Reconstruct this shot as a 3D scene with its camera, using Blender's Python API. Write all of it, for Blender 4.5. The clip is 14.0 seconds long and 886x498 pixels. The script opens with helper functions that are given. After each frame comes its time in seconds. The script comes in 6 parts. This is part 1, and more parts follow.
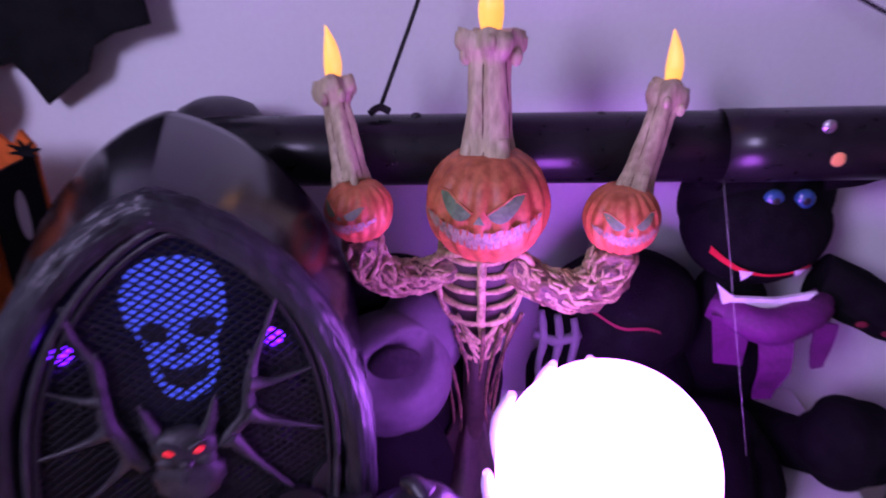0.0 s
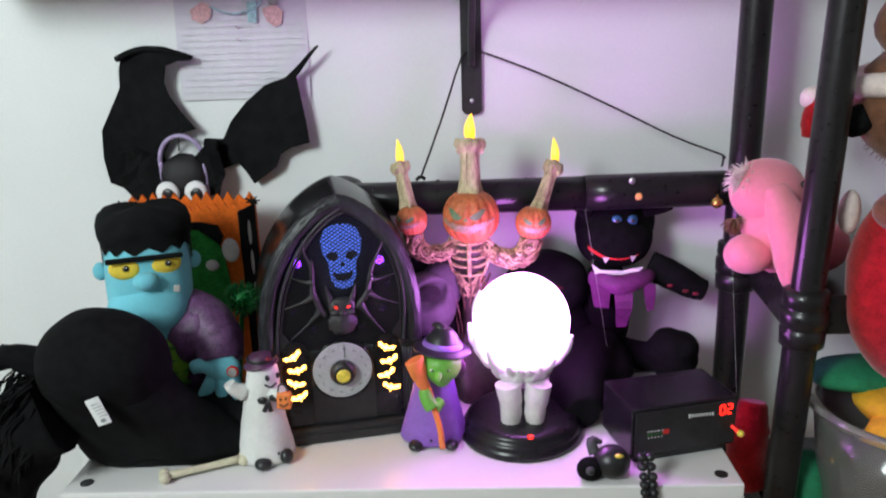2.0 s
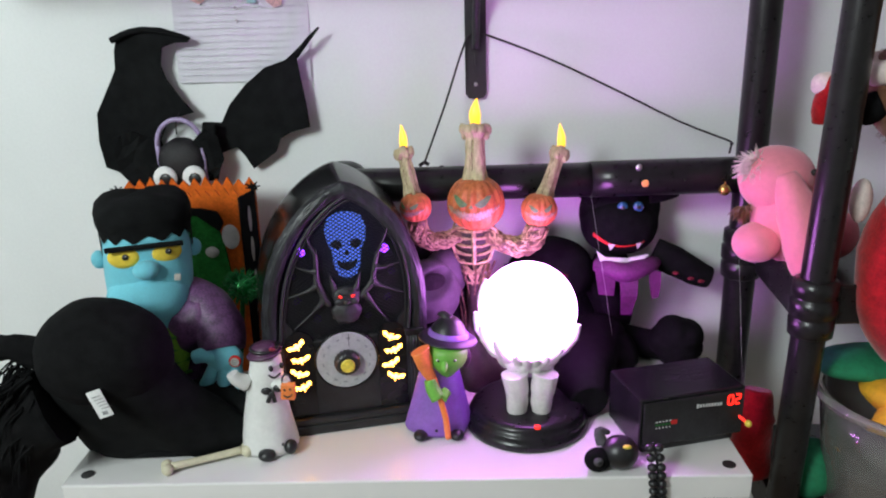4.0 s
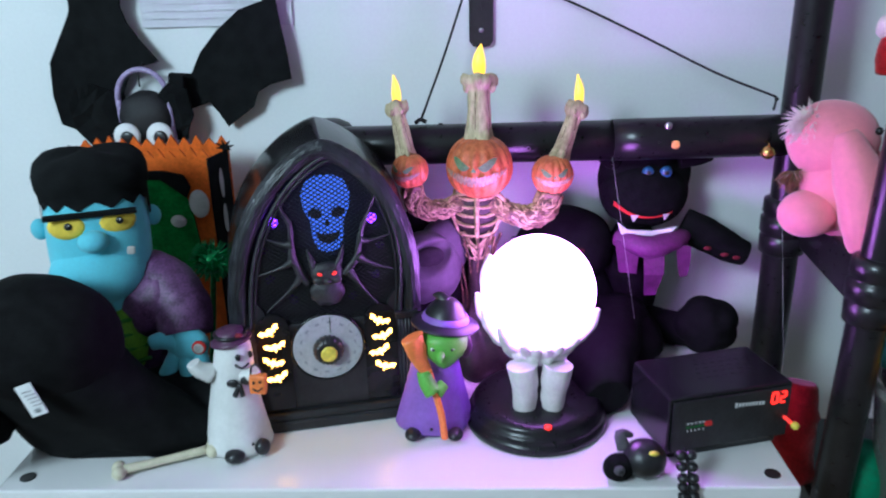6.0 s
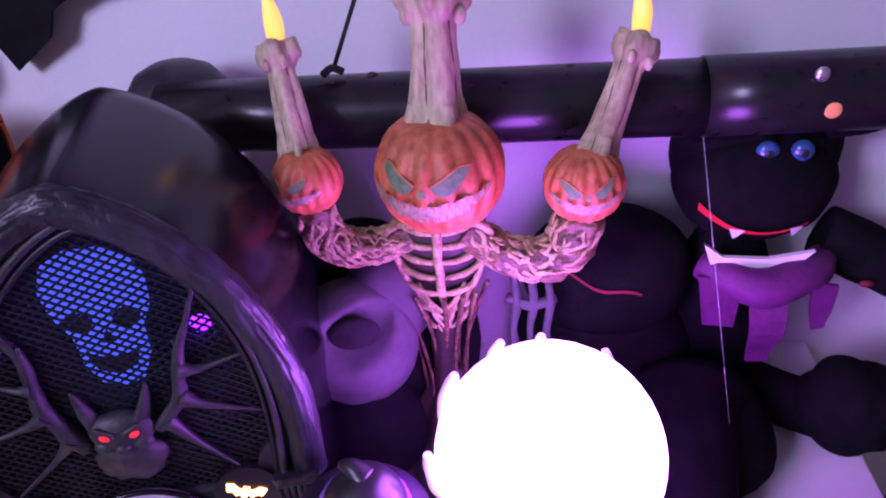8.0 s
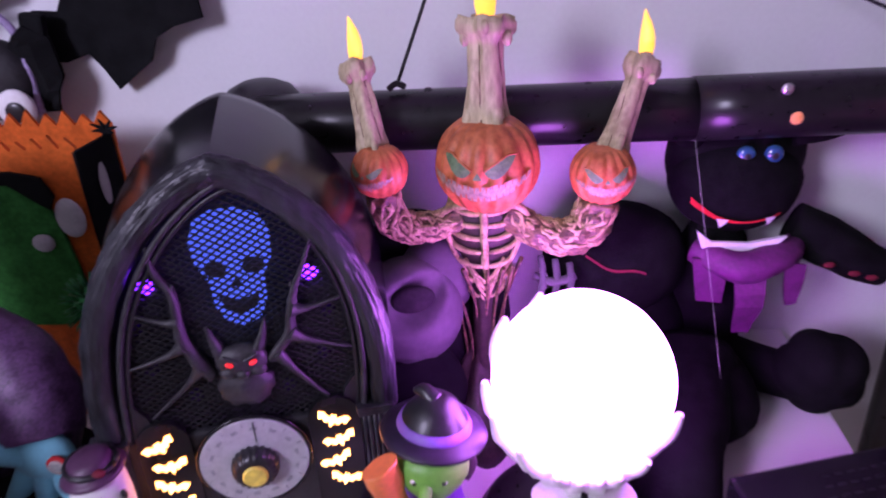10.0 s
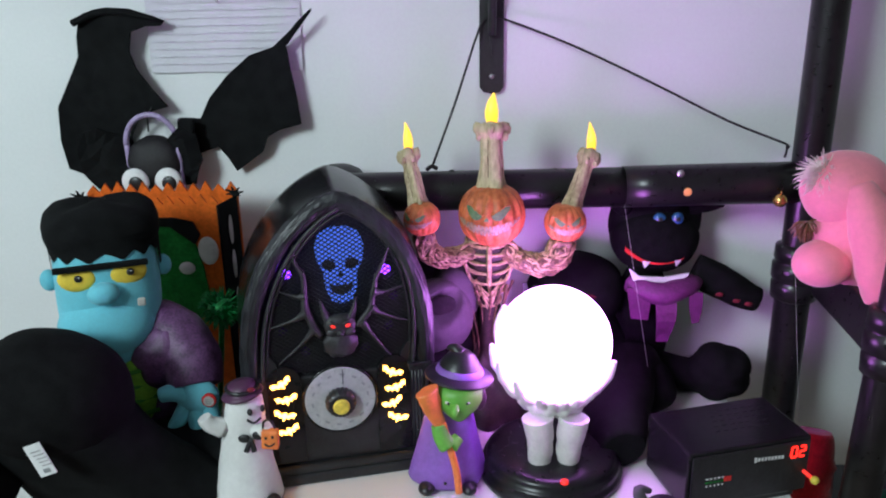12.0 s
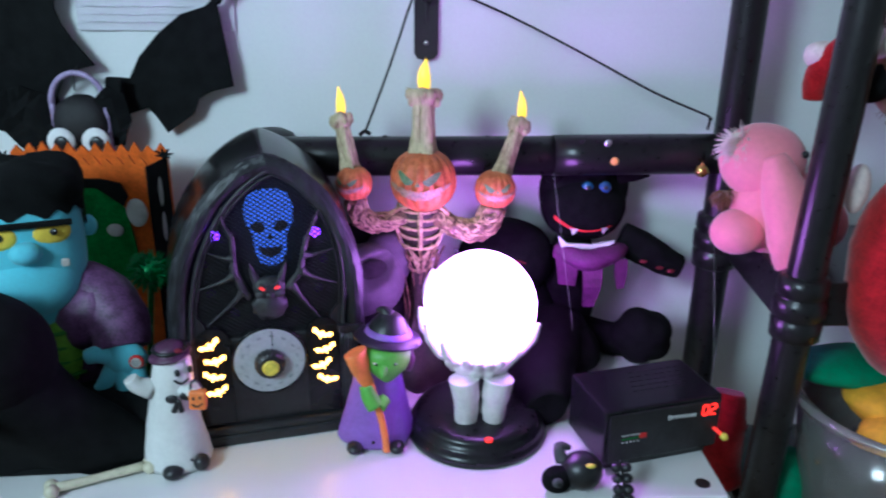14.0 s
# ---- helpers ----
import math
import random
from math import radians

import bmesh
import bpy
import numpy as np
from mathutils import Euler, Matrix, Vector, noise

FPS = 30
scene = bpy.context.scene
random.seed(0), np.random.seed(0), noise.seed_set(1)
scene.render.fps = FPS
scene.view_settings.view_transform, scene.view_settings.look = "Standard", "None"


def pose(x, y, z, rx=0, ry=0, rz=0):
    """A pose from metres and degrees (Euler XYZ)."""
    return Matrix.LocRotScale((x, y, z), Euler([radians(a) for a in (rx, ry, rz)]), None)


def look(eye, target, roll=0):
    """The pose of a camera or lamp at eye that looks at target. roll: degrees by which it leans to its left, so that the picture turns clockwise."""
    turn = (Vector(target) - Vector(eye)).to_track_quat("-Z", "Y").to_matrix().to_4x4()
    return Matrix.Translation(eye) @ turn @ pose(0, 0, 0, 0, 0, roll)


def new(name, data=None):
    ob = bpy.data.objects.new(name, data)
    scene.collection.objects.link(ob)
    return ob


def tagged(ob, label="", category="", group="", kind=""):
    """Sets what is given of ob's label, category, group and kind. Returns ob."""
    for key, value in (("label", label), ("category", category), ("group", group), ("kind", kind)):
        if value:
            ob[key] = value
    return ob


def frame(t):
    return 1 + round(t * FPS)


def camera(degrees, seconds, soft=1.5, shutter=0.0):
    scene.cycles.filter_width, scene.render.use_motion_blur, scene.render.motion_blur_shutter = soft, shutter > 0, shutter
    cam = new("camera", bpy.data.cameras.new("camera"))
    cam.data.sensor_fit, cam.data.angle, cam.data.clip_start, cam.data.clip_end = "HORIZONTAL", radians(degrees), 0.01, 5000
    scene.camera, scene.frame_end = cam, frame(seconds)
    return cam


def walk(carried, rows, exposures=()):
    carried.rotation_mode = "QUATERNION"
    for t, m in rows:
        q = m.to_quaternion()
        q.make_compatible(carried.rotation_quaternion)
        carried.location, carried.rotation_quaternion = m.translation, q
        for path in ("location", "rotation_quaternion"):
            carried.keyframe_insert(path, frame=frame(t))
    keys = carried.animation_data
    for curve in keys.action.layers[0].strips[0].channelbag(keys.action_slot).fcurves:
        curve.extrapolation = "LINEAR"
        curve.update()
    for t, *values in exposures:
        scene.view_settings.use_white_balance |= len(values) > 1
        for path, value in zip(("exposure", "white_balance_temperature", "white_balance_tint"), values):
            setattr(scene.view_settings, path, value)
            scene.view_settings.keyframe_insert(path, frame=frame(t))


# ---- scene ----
cam = camera(59.4, 14.0, soft=2.0, shutter=0.5)
PATH = [
    (0, (0.077, -0.637, 0.499), (0.086, 1.152, -0.395), -0.3),
    (0.5, (0.065, -0.818, 0.544), (0.08, 0.998, -0.293), -0.2),
    (1, (0.068, -1.031, 0.555), (0.074, 0.826, -0.187), -1.1),
    (1.5, (0.094, -1.19, 0.574), (0.037, 0.694, -0.095), -1.4),
    (2, (0.101, -1.282, 0.572), (0.044, 0.636, 0.007), -1.8),
    (2.5, (0.083, -1.279, 0.588), (0.048, 0.65, 0.061), -1.6),
    (3, (0.085, -1.274, 0.58), (0.045, 0.649, 0.031), -1.6),
    (3.5, (0.082, -1.27, 0.58), (0.045, 0.643, -0.004), -1.6),
    (4, (0.079, -1.262, 0.58), (0.047, 0.64, -0.038), -1.5),
    (4.2, (0.081, -1.259, 0.579), (0.05, 0.639, -0.053), -1.5),
    (6.3, (0.091, -1.035, 0.531), (0.032, 0.832, -0.183), -1.4),
    (6.5, (0.077, -0.961, 0.529), (0.012, 0.893, -0.217), -1.3),
    (7, (0.096, -0.728, 0.509), (-0.074, 1.004, -0.476), -1.2),
    (7.5, (0.149, -0.608, 0.511), (-0.054, 1.077, -0.548), -4.1),
    (8, (0.157, -0.597, 0.518), (-0.02, 1.079, -0.558), -4.4),
    (8.5, (0.121, -0.612, 0.51), (-0.064, 1.104, -0.5), -3.8),
    (9, (0.117, -0.609, 0.502), (-0.053, 1.106, -0.512), -3.7),
    (9.2, (0.118, -0.608, 0.504), (-0.056, 1.1, -0.523), -4.0),
    (11.3, (0.071, -1.064, 0.571), (0.065, 0.808, -0.133), -1.4),
    (11.5, (0.066, -1.08, 0.565), (0.043, 0.803, -0.107), -1.3),
    (12, (0.067, -1.1, 0.562), (0.028, 0.795, -0.073), -1.2),
    (12.5, (0.064, -1.113, 0.561), (0.029, 0.775, -0.097), -0.5),
    (13, (0.065, -1.111, 0.559), (0.046, 0.773, -0.114), -0.6),
    (13.5, (0.063, -1.111, 0.553), (0.072, 0.771, -0.125), -0.4),
    (14, (0.087, -1.116, 0.558), (0.184, 0.753, -0.146), 0.8),
]
walk(cam, [(t, look(eye, target, roll)) for t, eye, target, roll in PATH],
     exposures=[(0.0, -0.75, 5500, 80), (0.5, -0.6, 5500, 72), (1.0, -0.4, 5600, 58), (1.5, -0.12, 6000, 18), (2.0, -0.02, 6400, 0), (2.5, -0.05, 6600, -3),
                (3.0, -0.08, 7000, -5), (3.5, -0.08, 6700, -2), (4.2, -0.05, 6300, 0), (6.3, -0.05, 5100, -7), (7.0, -0.35, 5200, 30), (7.5, -0.48, 5400, 74), (9.2, -0.36, 5400, 74),
                (11.3, -0.22, 6500, 0), (12.0, -0.22, 5900, -3), (12.5, -0.25, 5200, -9), (13.2, -0.28, 4700, -17), (14.0, -0.22, 5000, -9)])

# ---- light ----
world = bpy.data.worlds.new("world")
scene.world = world
world.use_nodes = True
world.node_tree.nodes["Background"].inputs[0].default_value = (0.75, 0.85, 1.0, 1)
world.node_tree.nodes["Background"].inputs[1].default_value = 0.3


def area_lamp(name, eye, target, size, power, color):
    lamp = bpy.data.lights.new(name, "AREA")
    lamp.shape, lamp.size, lamp.energy, lamp.color = "DISK", size, power, color
    ob = new(name, lamp)
    ob.matrix_world = look(eye, target)
    return ob


tagged(area_lamp("ceiling_lamp", (-1.15, -2.0, 1.3), (-0.05, 0.0, 0.25), 0.6, 38, (0.93, 0.97, 1.0)),
       "round white ceiling light of the room", "lamp")


# ---- materials ----
def mat(name, base, rough=0.6, metal=0.0, vary=0.25, scale=60.0, bump=0.15, fine=4.0, emit=None, power=0.0,
        sheen=0.0, coat=0.0, stretch=(1, 1, 1), second=None, transmission=0.0, spec=0.5, dist=0.002):
    """A noise-varied surface: large stains and fine grain in colour, roughness and relief."""
    m = bpy.data.materials.new(name)
    m.use_nodes = True
    n, l = m.node_tree.nodes, m.node_tree.links
    b = n["Principled BSDF"]
    tex = n.new("ShaderNodeTexCoord")
    mapping = n.new("ShaderNodeMapping")
    mapping.inputs["Scale"].default_value = stretch
    l.new(tex.outputs["Object"], mapping.inputs["Vector"])
    big, small = n.new("ShaderNodeTexNoise"), n.new("ShaderNodeTexNoise")
    for node, s in ((big, scale), (small, scale * fine)):
        node.inputs["Scale"].default_value = s
        node.inputs["Detail"].default_value = 4
        l.new(mapping.outputs["Vector"], node.inputs["Vector"])
    add = n.new("ShaderNodeMath")
    add.operation = "MULTIPLY_ADD"
    add.inputs[1].default_value = 0.4
    l.new(small.outputs["Fac"], add.inputs[0])
    half = n.new("ShaderNodeMath")
    half.operation = "MULTIPLY"
    half.inputs[1].default_value = 0.6
    l.new(big.outputs["Fac"], half.inputs[0])
    l.new(half.outputs[0], add.inputs[2])
    ramp = n.new("ShaderNodeValToRGB")
    low = tuple(c * (1 - vary) for c in base)
    high = second or tuple(min(1.0, c * (1 + vary)) for c in base)
    ramp.color_ramp.elements[0].position, ramp.color_ramp.elements[1].position = 0.36, 0.64
    ramp.color_ramp.elements[0].color, ramp.color_ramp.elements[1].color = (*low, 1), (*high, 1)
    l.new(add.outputs[0], ramp.inputs["Fac"])
    l.new(ramp.outputs["Color"], b.inputs["Base Color"])
    rr = n.new("ShaderNodeMapRange")
    rr.inputs["To Min"].default_value, rr.inputs["To Max"].default_value = max(0.02, rough - (0.1 if bump else 0.02)), min(1, rough + (0.1 if bump else 0.02))
    l.new(small.outputs["Fac"], rr.inputs["Value"])
    l.new(rr.outputs["Result"], b.inputs["Roughness"])
    b.inputs["Metallic"].default_value = metal
    b.inputs["Specular IOR Level"].default_value = spec if rough < 0.9 else 0.1
    b.inputs["Coat Weight"].default_value = coat
    b.inputs["Coat Roughness"].default_value = 0.15
    b.inputs["Sheen Weight"].default_value = sheen
    b.inputs["Sheen Roughness"].default_value = 0.5
    b.inputs["Transmission Weight"].default_value = transmission
    if bump:
        bp = n.new("ShaderNodeBump")
        bp.inputs["Strength"].default_value, bp.inputs["Distance"].default_value = bump, dist
        l.new(add.outputs[0], bp.inputs["Height"])
        l.new(bp.outputs["Normal"], b.inputs["Normal"])
    if emit:
        b.inputs["Emission Color"].default_value = (*emit, 1)
        b.inputs["Emission Strength"].default_value = power
    return m


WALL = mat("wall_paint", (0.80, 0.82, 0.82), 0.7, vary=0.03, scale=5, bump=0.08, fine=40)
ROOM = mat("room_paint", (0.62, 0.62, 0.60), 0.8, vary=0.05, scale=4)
FLOORM = mat("floor_wood", (0.30, 0.21, 0.14), 0.5, vary=0.3, scale=6, stretch=(1, 8, 1))
WHITE_LAMINATE = mat("white_laminate", (0.80, 0.79, 0.78), 0.14, vary=0.02, scale=3, bump=0.01, fine=6)
CAVITY = mat("dark_cavity", (0.02, 0.02, 0.02), 0.8)
BLACK_TUBE = mat("black_plastic_tube", (0.012, 0.0115, 0.012), 0.28, vary=0.3, scale=25, bump=0, spec=0.4)
BLACK_METAL = mat("black_painted_steel", (0.02, 0.02, 0.021), 0.45, vary=0.3, scale=90, bump=0.08)
CHROME = mat("steel_screw", (0.6, 0.6, 0.6), 0.3, 0.9)
ORANGE_DOT = mat("orange_sticker", (0.9, 0.42, 0.12), 0.5, vary=0.1)
CORD = mat("black_cord", (0.015, 0.015, 0.015), 0.8, scale=400, bump=0.4)
THREAD = mat("clear_thread", (0.55, 0.55, 0.55), 0.4)
PAPER = mat("lined_paper", (0.68, 0.67, 0.72), 0.9, vary=0.04, scale=14, bump=0.1)
PAPER_LINE = mat("paper_rule", (0.64, 0.64, 0.70), 0.9)
CRAYON_RED = mat("crayon_red", (0.68, 0.44, 0.43), 0.9, vary=0.3, scale=200)
CRAYON_TEAL = mat("crayon_teal", (0.36, 0.58, 0.58), 0.9, vary=0.3, scale=200)
CRAYON_GREY = mat("crayon_grey", (0.40, 0.39, 0.40), 0.9, vary=0.3, scale=200)
BLACK_FELT = mat("black_felt", (0.008, 0.0085, 0.009), 0.95, vary=0.35, scale=50, bump=0.35, fine=12)
BLACK_PLUSH = mat("black_plush", (0.006, 0.006, 0.0065), 0.95, vary=0.4, scale=70, bump=0.6, fine=8)
BLACK_GLITTER = mat("black_glitter_foam", (0.007, 0.006, 0.008), 0.6, vary=0.6, scale=260, bump=0.6)
ORANGE_FELT = mat("orange_felt", (0.66, 0.13, 0.015), 0.9, vary=0.2, scale=60, bump=0.3, sheen=0.15)
GREEN_FELT = mat("green_felt", (0.025, 0.16, 0.03), 0.9, vary=0.3, scale=60, bump=0.3)
PALE_FELT = mat("pale_felt", (0.50, 0.48, 0.45), 0.9, vary=0.1, scale=60, bump=0.3)
GREEN_TINSEL = mat("green_tinsel", (0.02, 0.22, 0.05), 0.3, 0.4, vary=0.5, scale=180)
LAVENDER = mat("lavender_plastic", (0.38, 0.30, 0.50), 0.4)
BLUE_PLUSH = mat("blue_plush", (0.18, 0.55, 0.66), 0.85, vary=0.08, scale=25, bump=0.25, fine=14, sheen=0.2)
YELLOW_FELT = mat("yellow_felt", (0.80, 0.60, 0.06), 0.8, vary=0.08)
PURPLE_SATIN = mat("purple_paisley_satin", (0.085, 0.030, 0.10), 0.5, vary=0.35, scale=90, bump=0.4, second=(0.165, 0.070, 0.19))
LIME = mat("lime_cloth", (0.20, 0.42, 0.03), 0.8, vary=0.2, scale=60)
LIME_DARK = mat("lime_stripe_cloth", (0.06, 0.22, 0.02), 0.8, vary=0.2)
WHITE_FELT = mat("white_felt", (0.78, 0.78, 0.78), 0.8, vary=0.05)
DARK_RED = mat("dark_red_felt", (0.16, 0.006, 0.02), 0.8, vary=0.2)
RED_FELT = mat("red_felt", (0.60, 0.02, 0.02), 0.8, vary=0.15)
RADIO_SHELL = mat("glossy_black_shell", (0.008, 0.008, 0.009), 0.2, vary=0.3, scale=12, bump=0, spec=0.3)
RADIO_BARK = mat("dark_carved_resin", (0.010, 0.010, 0.012), 0.40, vary=0.7, scale=28, bump=0.9, fine=5,
                 second=(0.042, 0.043, 0.052), stretch=(1, 1, 0.3), dist=0.005)
RADIO_FACE = mat("charcoal_resin", (0.014, 0.014, 0.016), 0.45, vary=0.4, scale=60, bump=0.3)
BONE_GREY = mat("grey_drybrushed_resin", (0.028, 0.027, 0.030), 0.5, vary=0.5, scale=90, bump=0.4)
MESH_METAL = mat("dark_mesh", (0.018, 0.018, 0.021), 0.45, 0.3)
DIAL_GREY = mat("dial_print", (0.42, 0.43, 0.44), 0.55, vary=0.12, scale=60)
DIAL_INK = mat("dial_ink", (0.27, 0.28, 0.29), 0.6)
DIAL_YELLOW = mat("yellow_knob_cap", (0.75, 0.62, 0.08), 0.4)
FIRE = mat("lit_amber_cutout", (0.9, 0.5, 0.1), 0.5, emit=(1.0, 0.38, 0.055), power=16.0, bump=0)
SKULL_LIGHT = mat("lit_blue_skull", (0.10, 0.12, 0.4), 0.5, emit=(0.10, 0.20, 1.0), power=1.0, bump=0)
VIOLET_LED = mat("violet_led", (0.2, 0.1, 0.6), 0.4, emit=(0.22, 0.03, 1.0), power=8.0, bump=0)
VIOLET_LENS = mat("unlit_violet_lens", (0.05, 0.02, 0.12), 0.25, vary=0.2, bump=0)
RED_LED = mat("red_led", (0.6, 0.02, 0.02), 0.4, emit=(1.0, 0.03, 0.02), power=1.2, bump=0)
RED_DIGIT = mat("red_digit", (0.8, 0.03, 0.02), 0.4, emit=(1.0, 0.012, 0.008), power=3.5, bump=0)
PUMPKIN = mat("orange_resin", (0.50, 0.12, 0.035), 0.5, vary=0.3, scale=45, bump=0.3, second=(0.66, 0.20, 0.07))
PUMPKIN_FACE = mat("pale_green_resin", (0.28, 0.25, 0.15), 0.5, vary=0.45, scale=140, bump=0.3)
PUMPKIN_DARK = mat("green_resin", (0.13, 0.22, 0.10), 0.5, vary=0.3, scale=120)
WAX = mat("ivory_wax_resin", (0.43, 0.34, 0.19), 0.5, vary=0.25, scale=60, bump=0.5, second=(0.62, 0.53, 0.32), stretch=(1, 1, 0.25))
# brown wash of the candle grooves, which also paints their shade
WAX_WASH_SHADE = mat("brown_wash_and_groove_shade", (0.15, 0.085, 0.045), 0.6, vary=0.4, scale=120, bump=0.2)
RIB = mat("antiqued_bone_resin", (0.34, 0.26, 0.10), 0.5, vary=0.5, scale=110, bump=0.5, second=(0.54, 0.45, 0.22))
RIB_DARK = mat("black_washed_resin", (0.028, 0.020, 0.014), 0.6, vary=0.5, scale=70, bump=0.5)
GNARL = mat("gnarled_bone_resin", (0.030, 0.020, 0.012), 0.5, vary=0.4, scale=190, bump=1.0, second=(0.22, 0.14, 0.065), fine=2.5, stretch=(0.45, 1, 1), dist=0.003)
FLAME = mat("lit_flame_bulb", (0.9, 0.6, 0.1), 0.4, emit=(1.0, 0.48, 0.02), power=1.9, bump=0, scale=40)
ORB = mat("lit_orb_glass", (0.9, 0.9, 0.9), 0.2, emit=(0.78, 0.22, 1.0), power=31, bump=0)
HAND_RESIN = mat("grey_white_resin", (0.72, 0.70, 0.69), 0.5, vary=0.08, scale=60, bump=0.4)
BASE_BLACK = mat("satin_black_base", (0.010, 0.010, 0.011), 0.28, vary=0.2, scale=40, bump=0, spec=0.4)
VINYL_WHITE = mat("white_vinyl", (0.72, 0.72, 0.70), 0.45, vary=0.05, scale=40, bump=0.1)
VINYL_PURPLE = mat("purple_vinyl", (0.24, 0.11, 0.48), 0.5, vary=0.12, scale=50, bump=0.15)
VINYL_ORANGE = mat("orange_vinyl", (0.85, 0.24, 0.06), 0.45, vary=0.1)
VINYL_GREEN = mat("green_vinyl", (0.16, 0.44, 0.06), 0.45, vary=0.1)
VINYL_BLACK = mat("black_vinyl", (0.016, 0.016, 0.018), 0.35, vary=0.2)
# black brim vinyl with the orb's violet light put into its colour
VINYL_BRIM = mat("black_vinyl_violet_lit", (0.022, 0.013, 0.032), 0.45, vary=0.2)
VINYL_PLUM = mat("plum_vinyl", (0.085, 0.03, 0.075), 0.45, vary=0.2)
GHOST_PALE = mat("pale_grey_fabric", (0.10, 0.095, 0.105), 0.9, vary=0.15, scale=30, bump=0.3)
GHOST_HOLE = mat("painted_hollow_shade", (0.03, 0.028, 0.03), 0.9)
EYE_BLUE = mat("glassy_blue_eye", (0.03, 0.10, 0.22), 0.12, vary=0.2, coat=0.6)
SCARF = mat("sheer_purple_cloth", (0.13, 0.018, 0.12), 0.7, vary=0.25, scale=60, bump=0.2)
IVORY = mat("ivory_plastic", (0.62, 0.58, 0.42), 0.5, vary=0.1)
GOLD = mat("gold_bell", (0.75, 0.5, 0.15), 0.2, 0.95)
PINK = mat("pink_plush", (0.80, 0.26, 0.33), 0.95, vary=0.05, scale=120, bump=0.3, fine=6, sheen=0.4)
FLUFF = mat("white_fluff", (0.78, 0.66, 0.62), 0.95, vary=0.1, scale=120, bump=0.5, sheen=0.3)
BROWN_PLUSH = mat("brown_plush", (0.17, 0.075, 0.04), 0.95, vary=0.25, scale=90, bump=0.6, fine=6, sheen=0.3)
RED_PLUSH = mat("red_plush", (0.36, 0.008, 0.012), 0.9, vary=0.3, scale=60, bump=0.5, sheen=0.3)
TUB_PLASTIC = mat("cloudy_plastic", (0.88, 0.86, 0.82), 0.14, vary=0.03, scale=12, bump=0.02, transmission=0.9)
YELLOW_CLOTH = mat("yellow_cloth", (0.72, 0.38, 0.02), 0.85, vary=0.15, scale=30, bump=0.3)
GREEN_CLOTH = mat("green_cloth", (0.02, 0.20, 0.09), 0.85, vary=0.2, scale=40, bump=0.3)
WRITE_WHITE = mat("white_print", (0.7, 0.7, 0.7), 0.5)
TAG_WHITE = mat("white_satin_tag", (0.75, 0.75, 0.75), 0.6, vary=0.05)


